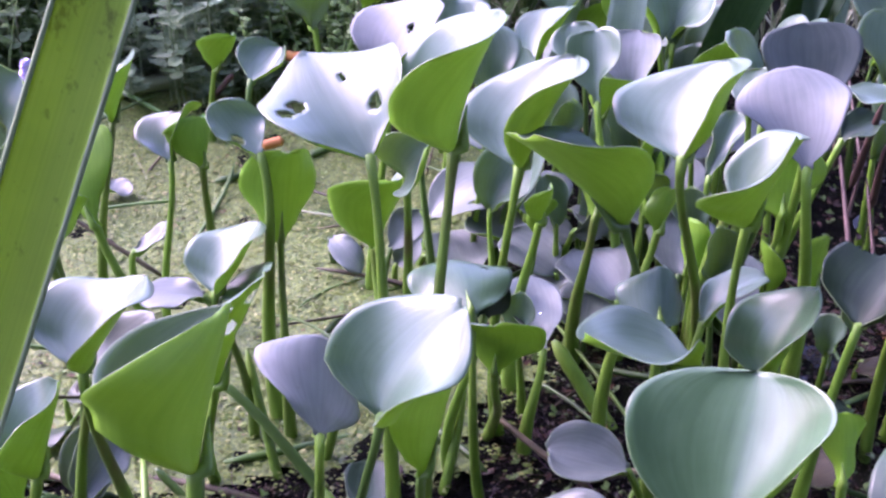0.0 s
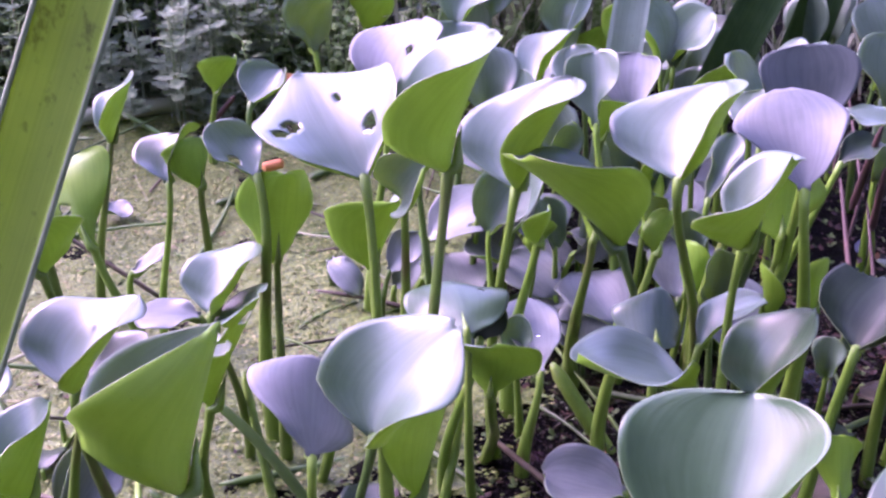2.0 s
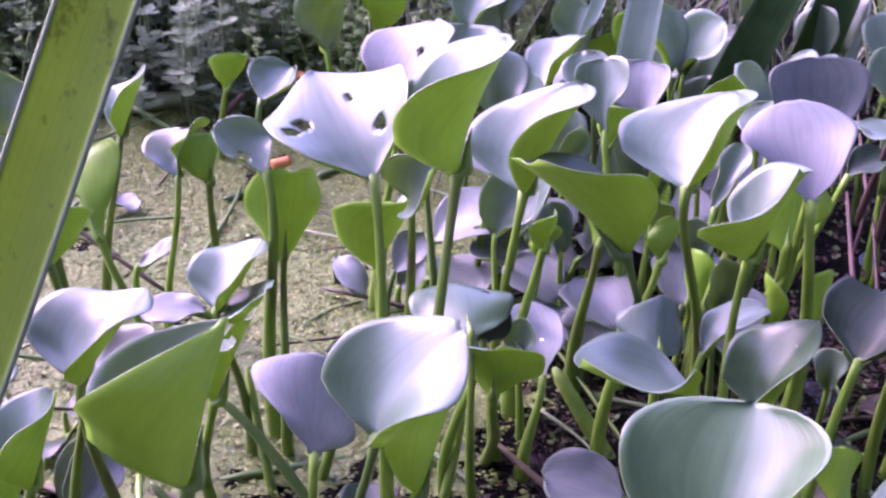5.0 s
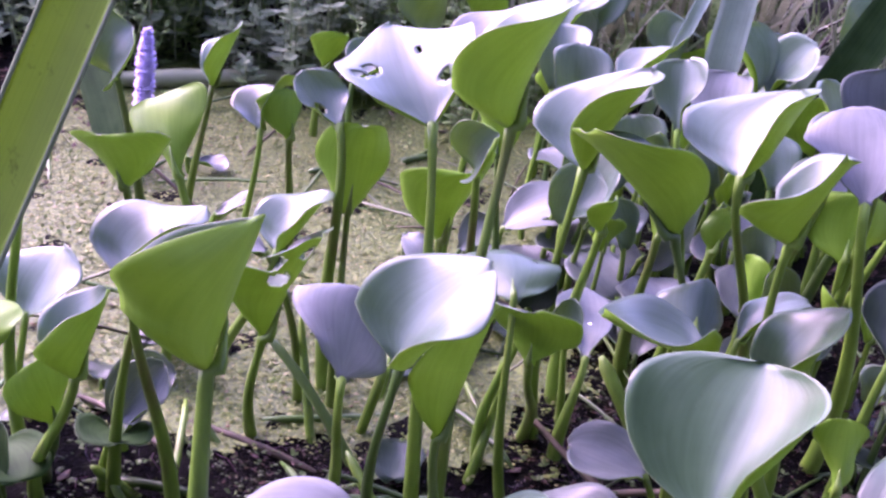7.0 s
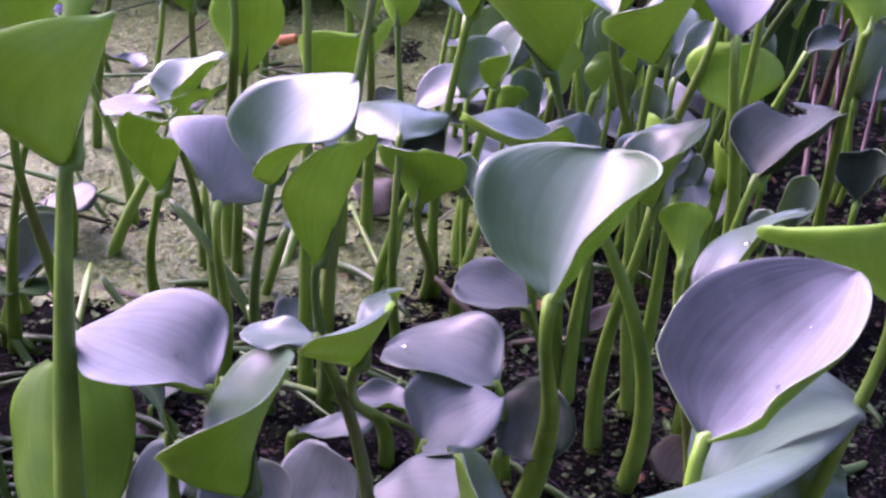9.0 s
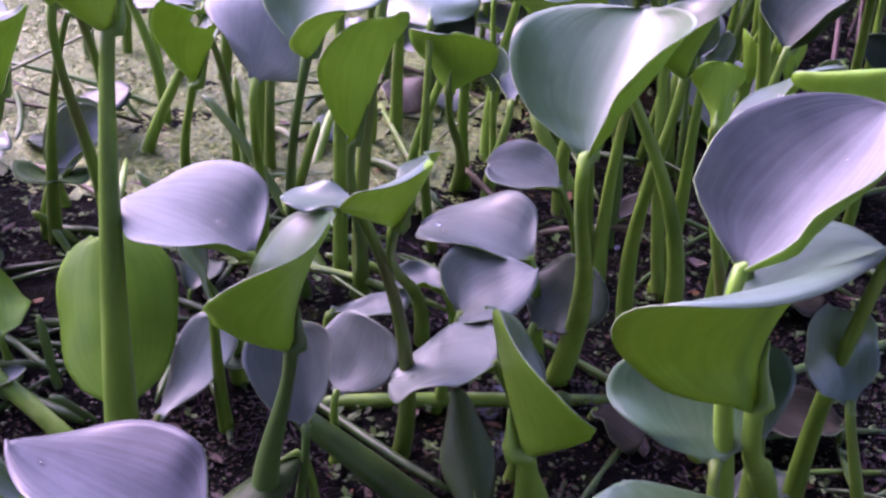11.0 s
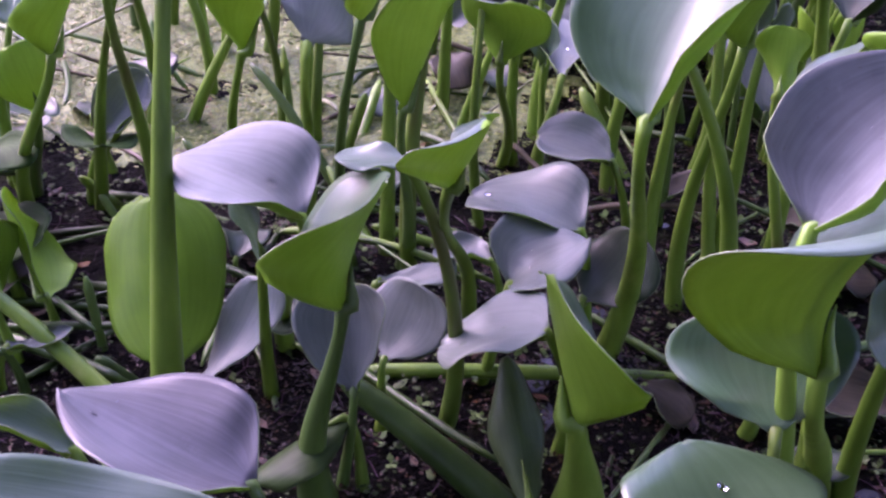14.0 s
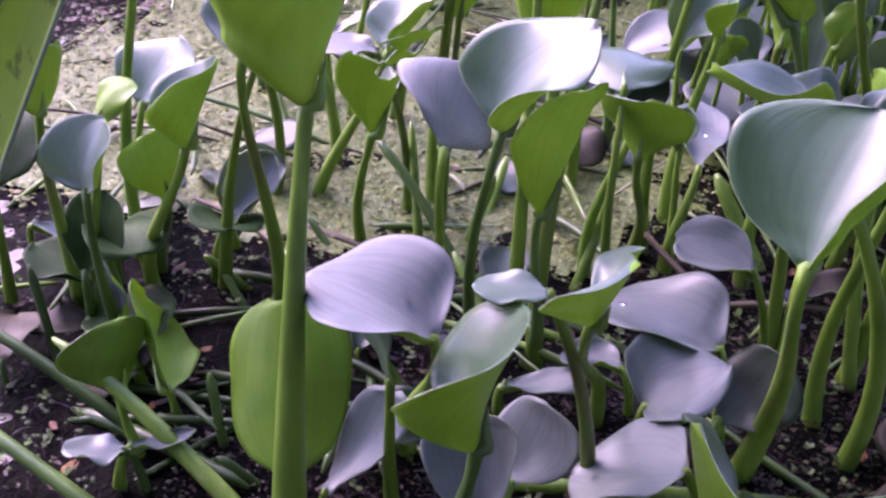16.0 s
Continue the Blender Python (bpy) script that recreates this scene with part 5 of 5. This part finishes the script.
def root_strand(rnd):
    """A limp thin root with a kink."""
    a, ln, w = rnd.uniform(0, 6.28), rnd.uniform(0.008, 0.03), rnd.uniform(0.0002, 0.0006)
    b = a + rnd.uniform(-0.9, 0.9)
    p = [(0, 0, 0), (math.cos(a) * ln * 0.5, math.sin(a) * ln * 0.5, rnd.uniform(0, 0.006)), (math.cos(a) * ln * 0.5 + math.cos(b) * ln * 0.5, math.sin(a) * ln * 0.5 + math.sin(b) * ln * 0.5, rnd.uniform(-0.002, 0.006))]
    vv, ff = tube_data(p, [w, w, w * 0.5], 4)
    return [tuple(v) for v in vv], ff


def floater(rnd):
    """A tuft of tiny upright and flat leaves at the water line."""
    vs, fs = [], []
    for k in range(5):
        a, s, z = rnd.uniform(0, 6.28), rnd.uniform(0.002, 0.006), rnd.uniform(-0.1, 0.9)
        d, e = np.array([math.cos(a), math.sin(a), z]) * s, np.array([-math.sin(a), math.cos(a), 0]) * s * 0.4
        o = len(vs)
        vs += [(0, 0, 0), tuple(d * 0.6 + e), tuple(d), tuple(d * 0.6 - e)]
        fs.append((o, o + 1, o + 2, o + 3))
    return vs, fs


scatter("water_starwort", 2600, litter_spot, floater, MAT_BANK_LEAF, "tiny green water plants between the stalks", "water plants", 38)
scatter("muck_bits", 44000, bits_spot, lambda r: flake(r, 0.0005, 0.0022), MAT_BITS, "fine wet black and purple plant bits on the mud", "litter", 44)
scatter("hyacinth_roots", 1500, root_spot, root_strand, MAT_ROOT, "thin dark purple hyacinth roots trailing in the mud", "roots", 45)
scatter("dead_leaf_scraps", 90, root_spot, lambda r: flake(r, 0.004, 0.011), MAT_SCRAP, "orange-brown and violet-grey dead leaf scraps on the mud", "litter", 46)
scatter("leaf_litter", 4500, litter_spot, lambda r: flake(r, 0.0012, 0.0055), MAT_DEAD, "brown rotting leaf scraps among the stalks", "litter", 22)


def bank_spot(x0, x1, y0, y1, h=0.0):
    def spot(rnd):
        x, y = rnd.uniform(x0, x1), rnd.uniform(y0, y1)
        z = max(0.0, bank_height(x, y))
        return (x, y, z + rnd.random() ** 1.5 * h)
    return spot


def grass_piece(lo, hi, wide):
    def piece(rnd):
        ln, a, out = rnd.uniform(lo, hi), rnd.uniform(0, 6.28), rnd.uniform(0.15, 0.9)
        w = wide * rnd.uniform(0.6, 1.3)
        ca, sa = math.cos(a), math.sin(a)
        vs, fs = [], []
        for k in range(6):
            t = k / 5
            r, z = ln * out * t**1.6, ln * (t - 0.45 * out * t**2.2)
            hw = w * (1 - t**2) * 0.5 + 0.0002
            vs += [(ca * r - sa * hw, sa * r + ca * hw, z), (ca * r + sa * hw, sa * r - ca * hw, z)]
            if k:
                fs.append((2 * k - 2, 2 * k - 1, 2 * k + 1, 2 * k))
        return vs, fs
    return piece


scatter("bank_grass", 1200, bank_spot(-0.95, 0.75, 1.40, 1.95), grass_piece(0.08, 0.28, 0.006), MAT_BANK_LEAF, "thin dark and pale grass on the pond bank", "grass", 23)
scatter("straw", 900, bank_spot(-0.9, 0.6, 1.36, 1.75, 0.05), grass_piece(0.08, 0.3, 0.004), MAT_STRAW, "thin pale straw and dry grass on the bank", "grass", 28)
scatter("sedge", 160, bank_spot(0.02, 0.3, 1.42, 1.62), grass_piece(0.2, 0.42, 0.01), MAT_STRAW, "tuft of pale sedge behind the reeds", "sedge", 29)
def sprig(rnd):
    """A leaning stem with pairs of small rounded leaves."""
    h, a, out = rnd.uniform(0.05, 0.17), rnd.uniform(0, 6.28), rnd.uniform(0.1, 0.6)
    vs, fs = [], []
    for k in range(8):
        t = (k + 1) / 8
        c = np.array([math.cos(a) * out * h * t * t, math.sin(a) * out * h * t * t, h * t])
        for sgn in (-1, 1):
            b, s = a + 1.57 * sgn + k * 1.3, rnd.uniform(0.005, 0.011) * (1.15 - 0.5 * t)
            d, e = np.array([math.cos(b), math.sin(b), rnd.uniform(-0.1, 0.5)]), np.array([-math.sin(b), math.cos(b), rnd.uniform(-0.2, 0.2)])
            o = len(vs)
            vs += [tuple(c), tuple(c + d * s + e * s * 0.6), tuple(c + d * s * 2.0), tuple(c + d * s - e * s * 0.6), tuple(c + d * s + np.array([0, 0, s * 0.25]))]
            fs += [(o, o + 1, o + 4), (o + 1, o + 2, o + 4), (o + 2, o + 3, o + 4), (o + 3, o, o + 4)]
        if k == 7:
            o = len(vs)
            vs += [(-0.0008, 0, -0.02), (0.0008, 0, -0.02), tuple(c + [0.0005, 0, 0]), tuple(c - [0.0005, 0, 0])]
            fs.append((o, o + 1, o + 2, o + 3))
    return vs, fs


def seed_head(rnd):
    """Spiky tan flower cluster of a sedge on a thin stem."""
    h, vs, fs = rnd.uniform(0.14, 0.24), [], []
    for k in range(26):
        a, e, s = rnd.uniform(0, 6.28), rnd.uniform(-0.5, 1.3), rnd.uniform(0.008, 0.016)
        d = np.array([math.cos(a) * math.cos(e), math.sin(a) * math.cos(e), math.sin(e)])
        c, w = np.array([0, 0, h]), np.array([-math.sin(a), math.cos(a), 0]) * 0.0012
        o = len(vs)
        vs += [tuple(c), tuple(c + d * s * 0.5 + w), tuple(c + d * s), tuple(c + d * s * 0.5 - w)]
        fs.append((o, o + 1, o + 2, o + 3))
    o = len(vs)
    vs += [(-0.001, 0, -0.02), (0.001, 0, -0.02), (0.0007, 0, h), (-0.0007, 0, h)]
    fs.append((o, o + 1, o + 2, o + 3))
    return vs, fs


def mint(rnd):
    """An upright weed with whorls of rounded, slightly cupped leaves."""
    h, vs, fs = rnd.uniform(0.03, 0.16), [], []
    for k in range(3):
        z = h * (0.5 + 0.25 * k)
        for q in range(4):
            b, s = q * 1.57 + k * 0.8 + rnd.uniform(-0.3, 0.3), rnd.uniform(0.007, 0.013) * (1.1 - 0.2 * k)
            d, e = np.array([math.cos(b), math.sin(b), rnd.uniform(-0.1, 0.45)]), np.array([-math.sin(b), math.cos(b), 0.0])
            c, o = np.array([0, 0, z]), len(vs)
            vs += [tuple(c), tuple(c + d * s * 0.6 + e * s * 0.5), tuple(c + d * s * 1.4 + e * s * 0.55), tuple(c + d * s * 2.0), tuple(c + d * s * 1.4 - e * s * 0.55), tuple(c + d * s * 0.6 - e * s * 0.5), tuple(c + d * s - np.array([0, 0, s * 0.2]))]
            fs += [(o + i, o + (i + 1) % 6, o + 6) for i in range(6)]
    o, w = len(vs), 0.0009
    vs += [(-w, 0, -0.02), (w, 0, -0.02), (w, 0, h), (-w, 0, h), (0, -w, -0.02), (0, w, -0.02), (0, w, h), (0, -w, h)]
    fs += [(o, o + 1, o + 2, o + 3), (o + 4, o + 5, o + 6, o + 7)]
    return vs, fs


def tall_stem(rnd):
    """A nearly straight thin stem with a few narrow leaves."""
    h, lean, a = rnd.uniform(0.22, 0.5), rnd.uniform(-0.12, 0.12), rnd.uniform(0, 6.28)
    r = rnd.uniform(0.0014, 0.0032)
    path = [(lean * h * t + 0.01 * math.sin(4 * t + a), lean * 0.5 * h * t, h * t - 0.02) for t in np.linspace(0, 1, 7)]
    vv, ff = tube_data(path, [r * (1 - 0.5 * t) for t in np.linspace(0, 1, 7)], 5)
    vs, fs = [tuple(v) for v in vv], list(ff)
    for k in (2, 3, 4, 5):
        b, ln = a + k * 2.4, rnd.uniform(0.03, 0.08)
        d, e = np.array([math.cos(b), math.sin(b), rnd.uniform(0.3, 1.0)]), np.array([-math.sin(b), math.cos(b), 0]) * ln * 0.07
        c, o = np.array(path[k]), len(vs)
        vs += [tuple(c), tuple(c + d * ln * 0.4 + e), tuple(c + d * ln), tuple(c + d * ln * 0.4 - e)]
        fs.append((o, o + 1, o + 2, o + 3))
    return vs, fs


def clump_spot(count, x0, x1, y0, y1, wide, seed):
    """Spots gathered round a few centres."""
    pick = random.Random(seed)
    centres = [(pick.uniform(x0, x1), pick.uniform(y0, y1), pick.uniform(0.5, 1.3)) for _ in range(count)]

    def spot(rnd):
        cx, cy, k = rnd.choice(centres)
        x, y = rnd.gauss(cx, wide * k), rnd.gauss(cy, wide * k)
        return (x, y, max(0.0, bank_height(x, y)))
    return spot


scatter("bank_weeds", 900, clump_spot(34, -0.85, 0.05, 1.3, 1.66, 0.045, 61), sprig, MAT_BANK_LEAF, "small round-leaved green weeds on the bank", "weeds", 36)
scatter("bank_reeds", 150, clump_spot(16, -0.95, 0.2, 1.36, 1.8, 0.05, 62), grass_piece(0.22, 0.5, 0.009), MAT_BANK_LEAF, "tall green grass stems standing on the bank", "grass", 39)
scatter("bank_mint", 420, clump_spot(22, -0.72, -0.2, 1.3, 1.5, 0.03, 64), mint, MAT_MINT, "pale green mint-like weeds with rounded leaves", "weeds", 41)
scatter("bank_stems", 46, bank_spot(-0.85, -0.12, 1.34, 1.7), tall_stem, MAT_BANK_LEAF, "tall thin green stems standing on the bank", "stems", 42)
scatter("sedge_flowers", 16, clump_spot(3, -0.62, -0.5, 1.3, 1.45, 0.05, 66), seed_head, MAT_TAN, "spiky tan sedge flower heads", "sedge", 43)
scatter("sedge_flowers", 34, bank_spot(-0.5, -0.1, 1.4, 1.6), seed_head, MAT_STRAW, "spiky straw-coloured sedge flower heads", "sedge", 37)
scatter("bank_weeds", 700, clump_spot(30, -0.8, 0.1, 1.3, 1.7, 0.04, 63), lambda r: flake(r, 0.006, 0.014), MAT_BANK_LEAF, "small-leaved green weeds creeping over the bank", "weeds", 24)
scatter("bank_litter", 3500, bank_spot(0.3, 0.95, 0.75, 1.7, 0.05), lambda r: flake(r, 0.002, 0.006), MAT_DEAD, "dry reddish-brown leaf litter on the bank", "litter", 25)
scatter("bank_litter", 2200, bank_spot(-1.1, -0.45, 0.85, 1.4, 0.03), lambda r: flake(r, 0.003, 0.008), MAT_DEAD, "dark rotting leaf litter at the pond edge", "litter", 26)


# a dark hedge closes the garden behind the pond; the taller ones are unseen light blockers
def hedge(name, x0, x1, y0, y1, h, count, seed, label):
    def spot(rnd):
        return (rnd.uniform(x0, x1), rnd.uniform(y0, y1), 0.05 + rnd.random() ** 0.8 * h)
    return scatter(name, count, spot, lambda r: flake(r, 0.02, 0.05), MAT_HEDGE, label, "hedge", seed)


hedge("hedge", -2.4, 2.2, 2.0, 2.6, 0.35, 3000, 31, "dense dark garden hedge behind the pond")
# out of view: added to cut sky light and darken what the leaves reflect
hedge("hedge", 0.85, 1.5, -2.4, 0.75, 3.8, 22000, 32, "unseen tall dark hedge added to block light beside the pond")
hedge("hedge", -0.6, 1.2, -1.7, -0.8, 3.8, 26000, 34, "unseen tall dark shrub added to block light at the corner of the pond")
hedge("hedge", -2.8, -0.6, -1.9, -1.0, 3.4, 26000, 33, "unseen tall dark hedge added to block light behind the near bank")
hedge("hedge", 1.05, 1.75, 0.75, 2.6, 2.6, 14000, 35, "unseen dark shrub added to darken the side of the pond")


# more hyacinths stand close together at the back, half hidden
crowd = random.Random(77)
for k in range(46):
    x, y = crowd.uniform(0.0, 0.50), crowd.uniform(0.84, 1.22)
    tall = crowd.uniform(0.09, 0.19) - 0.08 * max(0.0, y - 1.0)
    size = crowd.uniform(0.05, 0.075)
    turn = (crowd.choice((0, 0, 20, -30, 150, 200, -90, 60)) + crowd.uniform(-25, 25), crowd.uniform(-35, 5), crowd.uniform(-20, 20))
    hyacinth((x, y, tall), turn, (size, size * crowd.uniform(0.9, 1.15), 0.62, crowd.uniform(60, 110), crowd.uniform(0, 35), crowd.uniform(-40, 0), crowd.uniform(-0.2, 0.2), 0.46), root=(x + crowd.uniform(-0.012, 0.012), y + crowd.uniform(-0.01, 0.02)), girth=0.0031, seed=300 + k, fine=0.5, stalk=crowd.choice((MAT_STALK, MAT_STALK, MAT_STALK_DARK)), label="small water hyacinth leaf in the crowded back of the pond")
for k in range(26):
    x, y = crowd.uniform(0.04, 0.3), crowd.uniform(0.8, 1.1)
    size = crowd.uniform(0.05, 0.075)
    hyacinth((x, y, crowd.uniform(0.02, 0.07)), (crowd.uniform(-60, 60), crowd.uniform(-95, -55), crowd.uniform(-30, 30)), (size, size * 0.95, 0.55, crowd.uniform(20, 60), crowd.uniform(-20, 20), crowd.uniform(-30, 10), 0.0, 0.5), seed=400 + k, fine=0.5, mats=OLD, girth=0.003, label="faded lilac-grey water hyacinth leaf low over the water")


# young leaves, half rolled, stand on thin stalks among the others
young = random.Random(58)
for k in range(20):
    x, y, tall = young.uniform(0.07, 0.34), young.uniform(0.72, 1.0), young.uniform(0.07, 0.125)
    size = young.uniform(0.035, 0.05)
    hyacinth((x, y, tall), (young.uniform(0, 360), young.uniform(-14, 10), young.uniform(-12, 12)), (size, size * 0.8, 0.7, young.uniform(80, 120), young.uniform(20, 60), young.uniform(-20, 10), 0.0, 0.5), root=(x + young.uniform(-0.015, 0.015), y + young.uniform(-0.012, 0.012)), girth=0.003, seed=700 + k, fine=0.5, stalk=young.choice((MAT_STALK, MAT_STALK, MAT_STALK_DARK)), label="small half-rolled young hyacinth leaf on a thin green stalk")


# a tangle of broken stalks and rotting leaves fills the water between the plants
tangle = random.Random(91)
for k in range(96):
    x, y = (tangle.uniform(-0.42, 0.0), tangle.uniform(0.42, 0.8)) if k % 3 == 0 else (tangle.uniform(-0.12, 0.42), tangle.uniform(0.36, 0.9))
    a, ln = tangle.uniform(0, 6.28), tangle.uniform(0.08, 0.2)
    p0 = np.array([x, y, tangle.uniform(-0.004, 0.006)])
    p2 = p0 + np.array([math.cos(a) * ln, math.sin(a) * ln * 0.8, tangle.uniform(-0.006, 0.03)])
    p1 = (p0 + p2) / 2 + np.array([tangle.uniform(-0.02, 0.02), tangle.uniform(-0.02, 0.02), tangle.uniform(0.0, 0.015)])
    r0 = tangle.uniform(0.0012, 0.0038)
    mat = tangle.choice((MAT_STALK_DARK, MAT_STALK_SHADE, MAT_STALK_DARK, MAT_STALK_OLD, MAT_BROWN_STEM if y > 0.6 else MAT_STALK_SHADE))
    rod("fallen_stalk", [p0, p1, p2], r0, r0 * 0.75, mat, "broken brown rotting leaf stalk in the water" if mat is MAT_BROWN_STEM else "broken green leaf stalk lying in the water", "stalk", "fallen leaf stalks", sides=7, n=10)
for k in range(46):
    # thin dead stems over the weed carpet
    x, y, a, ln = tangle.uniform(-0.5, 0.1), tangle.uniform(0.72, 1.3), tangle.uniform(0, 6.28), tangle.uniform(0.04, 0.16)
    p0 = np.array([x, y, 0.003])
    p2 = p0 + np.array([math.cos(a) * ln, math.sin(a) * ln, tangle.uniform(0.0, 0.03) + (0.05 if k % 7 == 0 else 0)])
    p1 = (p0 + p2) / 2 + np.array([tangle.uniform(-0.015, 0.015), tangle.uniform(-0.015, 0.015), 0.004])
    r0 = tangle.uniform(0.0008, 0.003)
    mat = tangle.choice((MAT_STALK_DARK, MAT_STALK_DARK, MAT_BAMBOO, MAT_BROWN_STEM))
    rod("dead_stem", [p0, p1, p2], r0, r0 * 0.7, mat, "thin dead stem lying on the weed carpet", "stem", "dead stems on the carpet", sides=6, n=8)
for k in range(26):
    x, y = (tangle.uniform(-0.4, 0.0), tangle.uniform(0.42, 0.75)) if k % 3 == 0 else (tangle.uniform(-0.1, 0.4), tangle.uniform(0.36, 0.85))
    size = tangle.uniform(0.035, 0.065)
    hyacinth((x, y, tangle.uniform(0.012, 0.03)), (tangle.uniform(0, 360), tangle.uniform(-100, -70), tangle.uniform(-25, 25)), (size, size * 0.85, 0.55, tangle.uniform(10, 70), tangle.uniform(-30, 40), tangle.uniform(-40, 30), 0.0, 0.5), seed=500 + k, fine=0.5, wave=0.004, mats=ROT if k % 2 else DARK, girth=0.0024, label="brown rotting water hyacinth leaf sunk in the water" if k % 2 else "water hyacinth leaf lying on the water, shade in its dark green")

# leaves and leaning stalks by the near bank; the corner's shade is in their colours
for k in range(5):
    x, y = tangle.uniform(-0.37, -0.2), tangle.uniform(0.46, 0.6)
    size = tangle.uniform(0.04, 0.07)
    hyacinth((x, y, tangle.uniform(0.02, 0.06)), (tangle.uniform(0, 360), tangle.uniform(-85, -25), tangle.uniform(-25, 25)), (size, size * 0.9, 0.6, tangle.uniform(30, 100), tangle.uniform(-20, 40), tangle.uniform(-40, 20), 0.0, 0.48), seed=600 + k, fine=0.5, wave=0.004, mats=(MAT_DARK_MATT, MAT_DARK_MATT), girth=0.003, stalk=MAT_STALK_DARK, label="water hyacinth leaf with deep shade in its dark green colour")
for k in range(9):
    x, y, a, ln = tangle.uniform(-0.37, -0.16), tangle.uniform(0.36, 0.58), tangle.uniform(-0.9, 0.5), tangle.uniform(0.08, 0.16)
    p0 = np.array([x, y, 0.004])
    p2 = p0 + np.array([math.cos(a) * ln, math.sin(a) * ln, tangle.uniform(0.0, 0.04)])
    r0 = tangle.uniform(0.0025, 0.0048)
    rod("fallen_stalk", [p0, (p0 + p2) / 2 + np.array([0.0, 0.0, 0.008]), p2], r0, r0 * 0.8, MAT_STALK_SHADE, "leaf stalk lying in the water, deep shade in its dark green", "stalk", "fallen leaf stalks", sides=8, n=10)
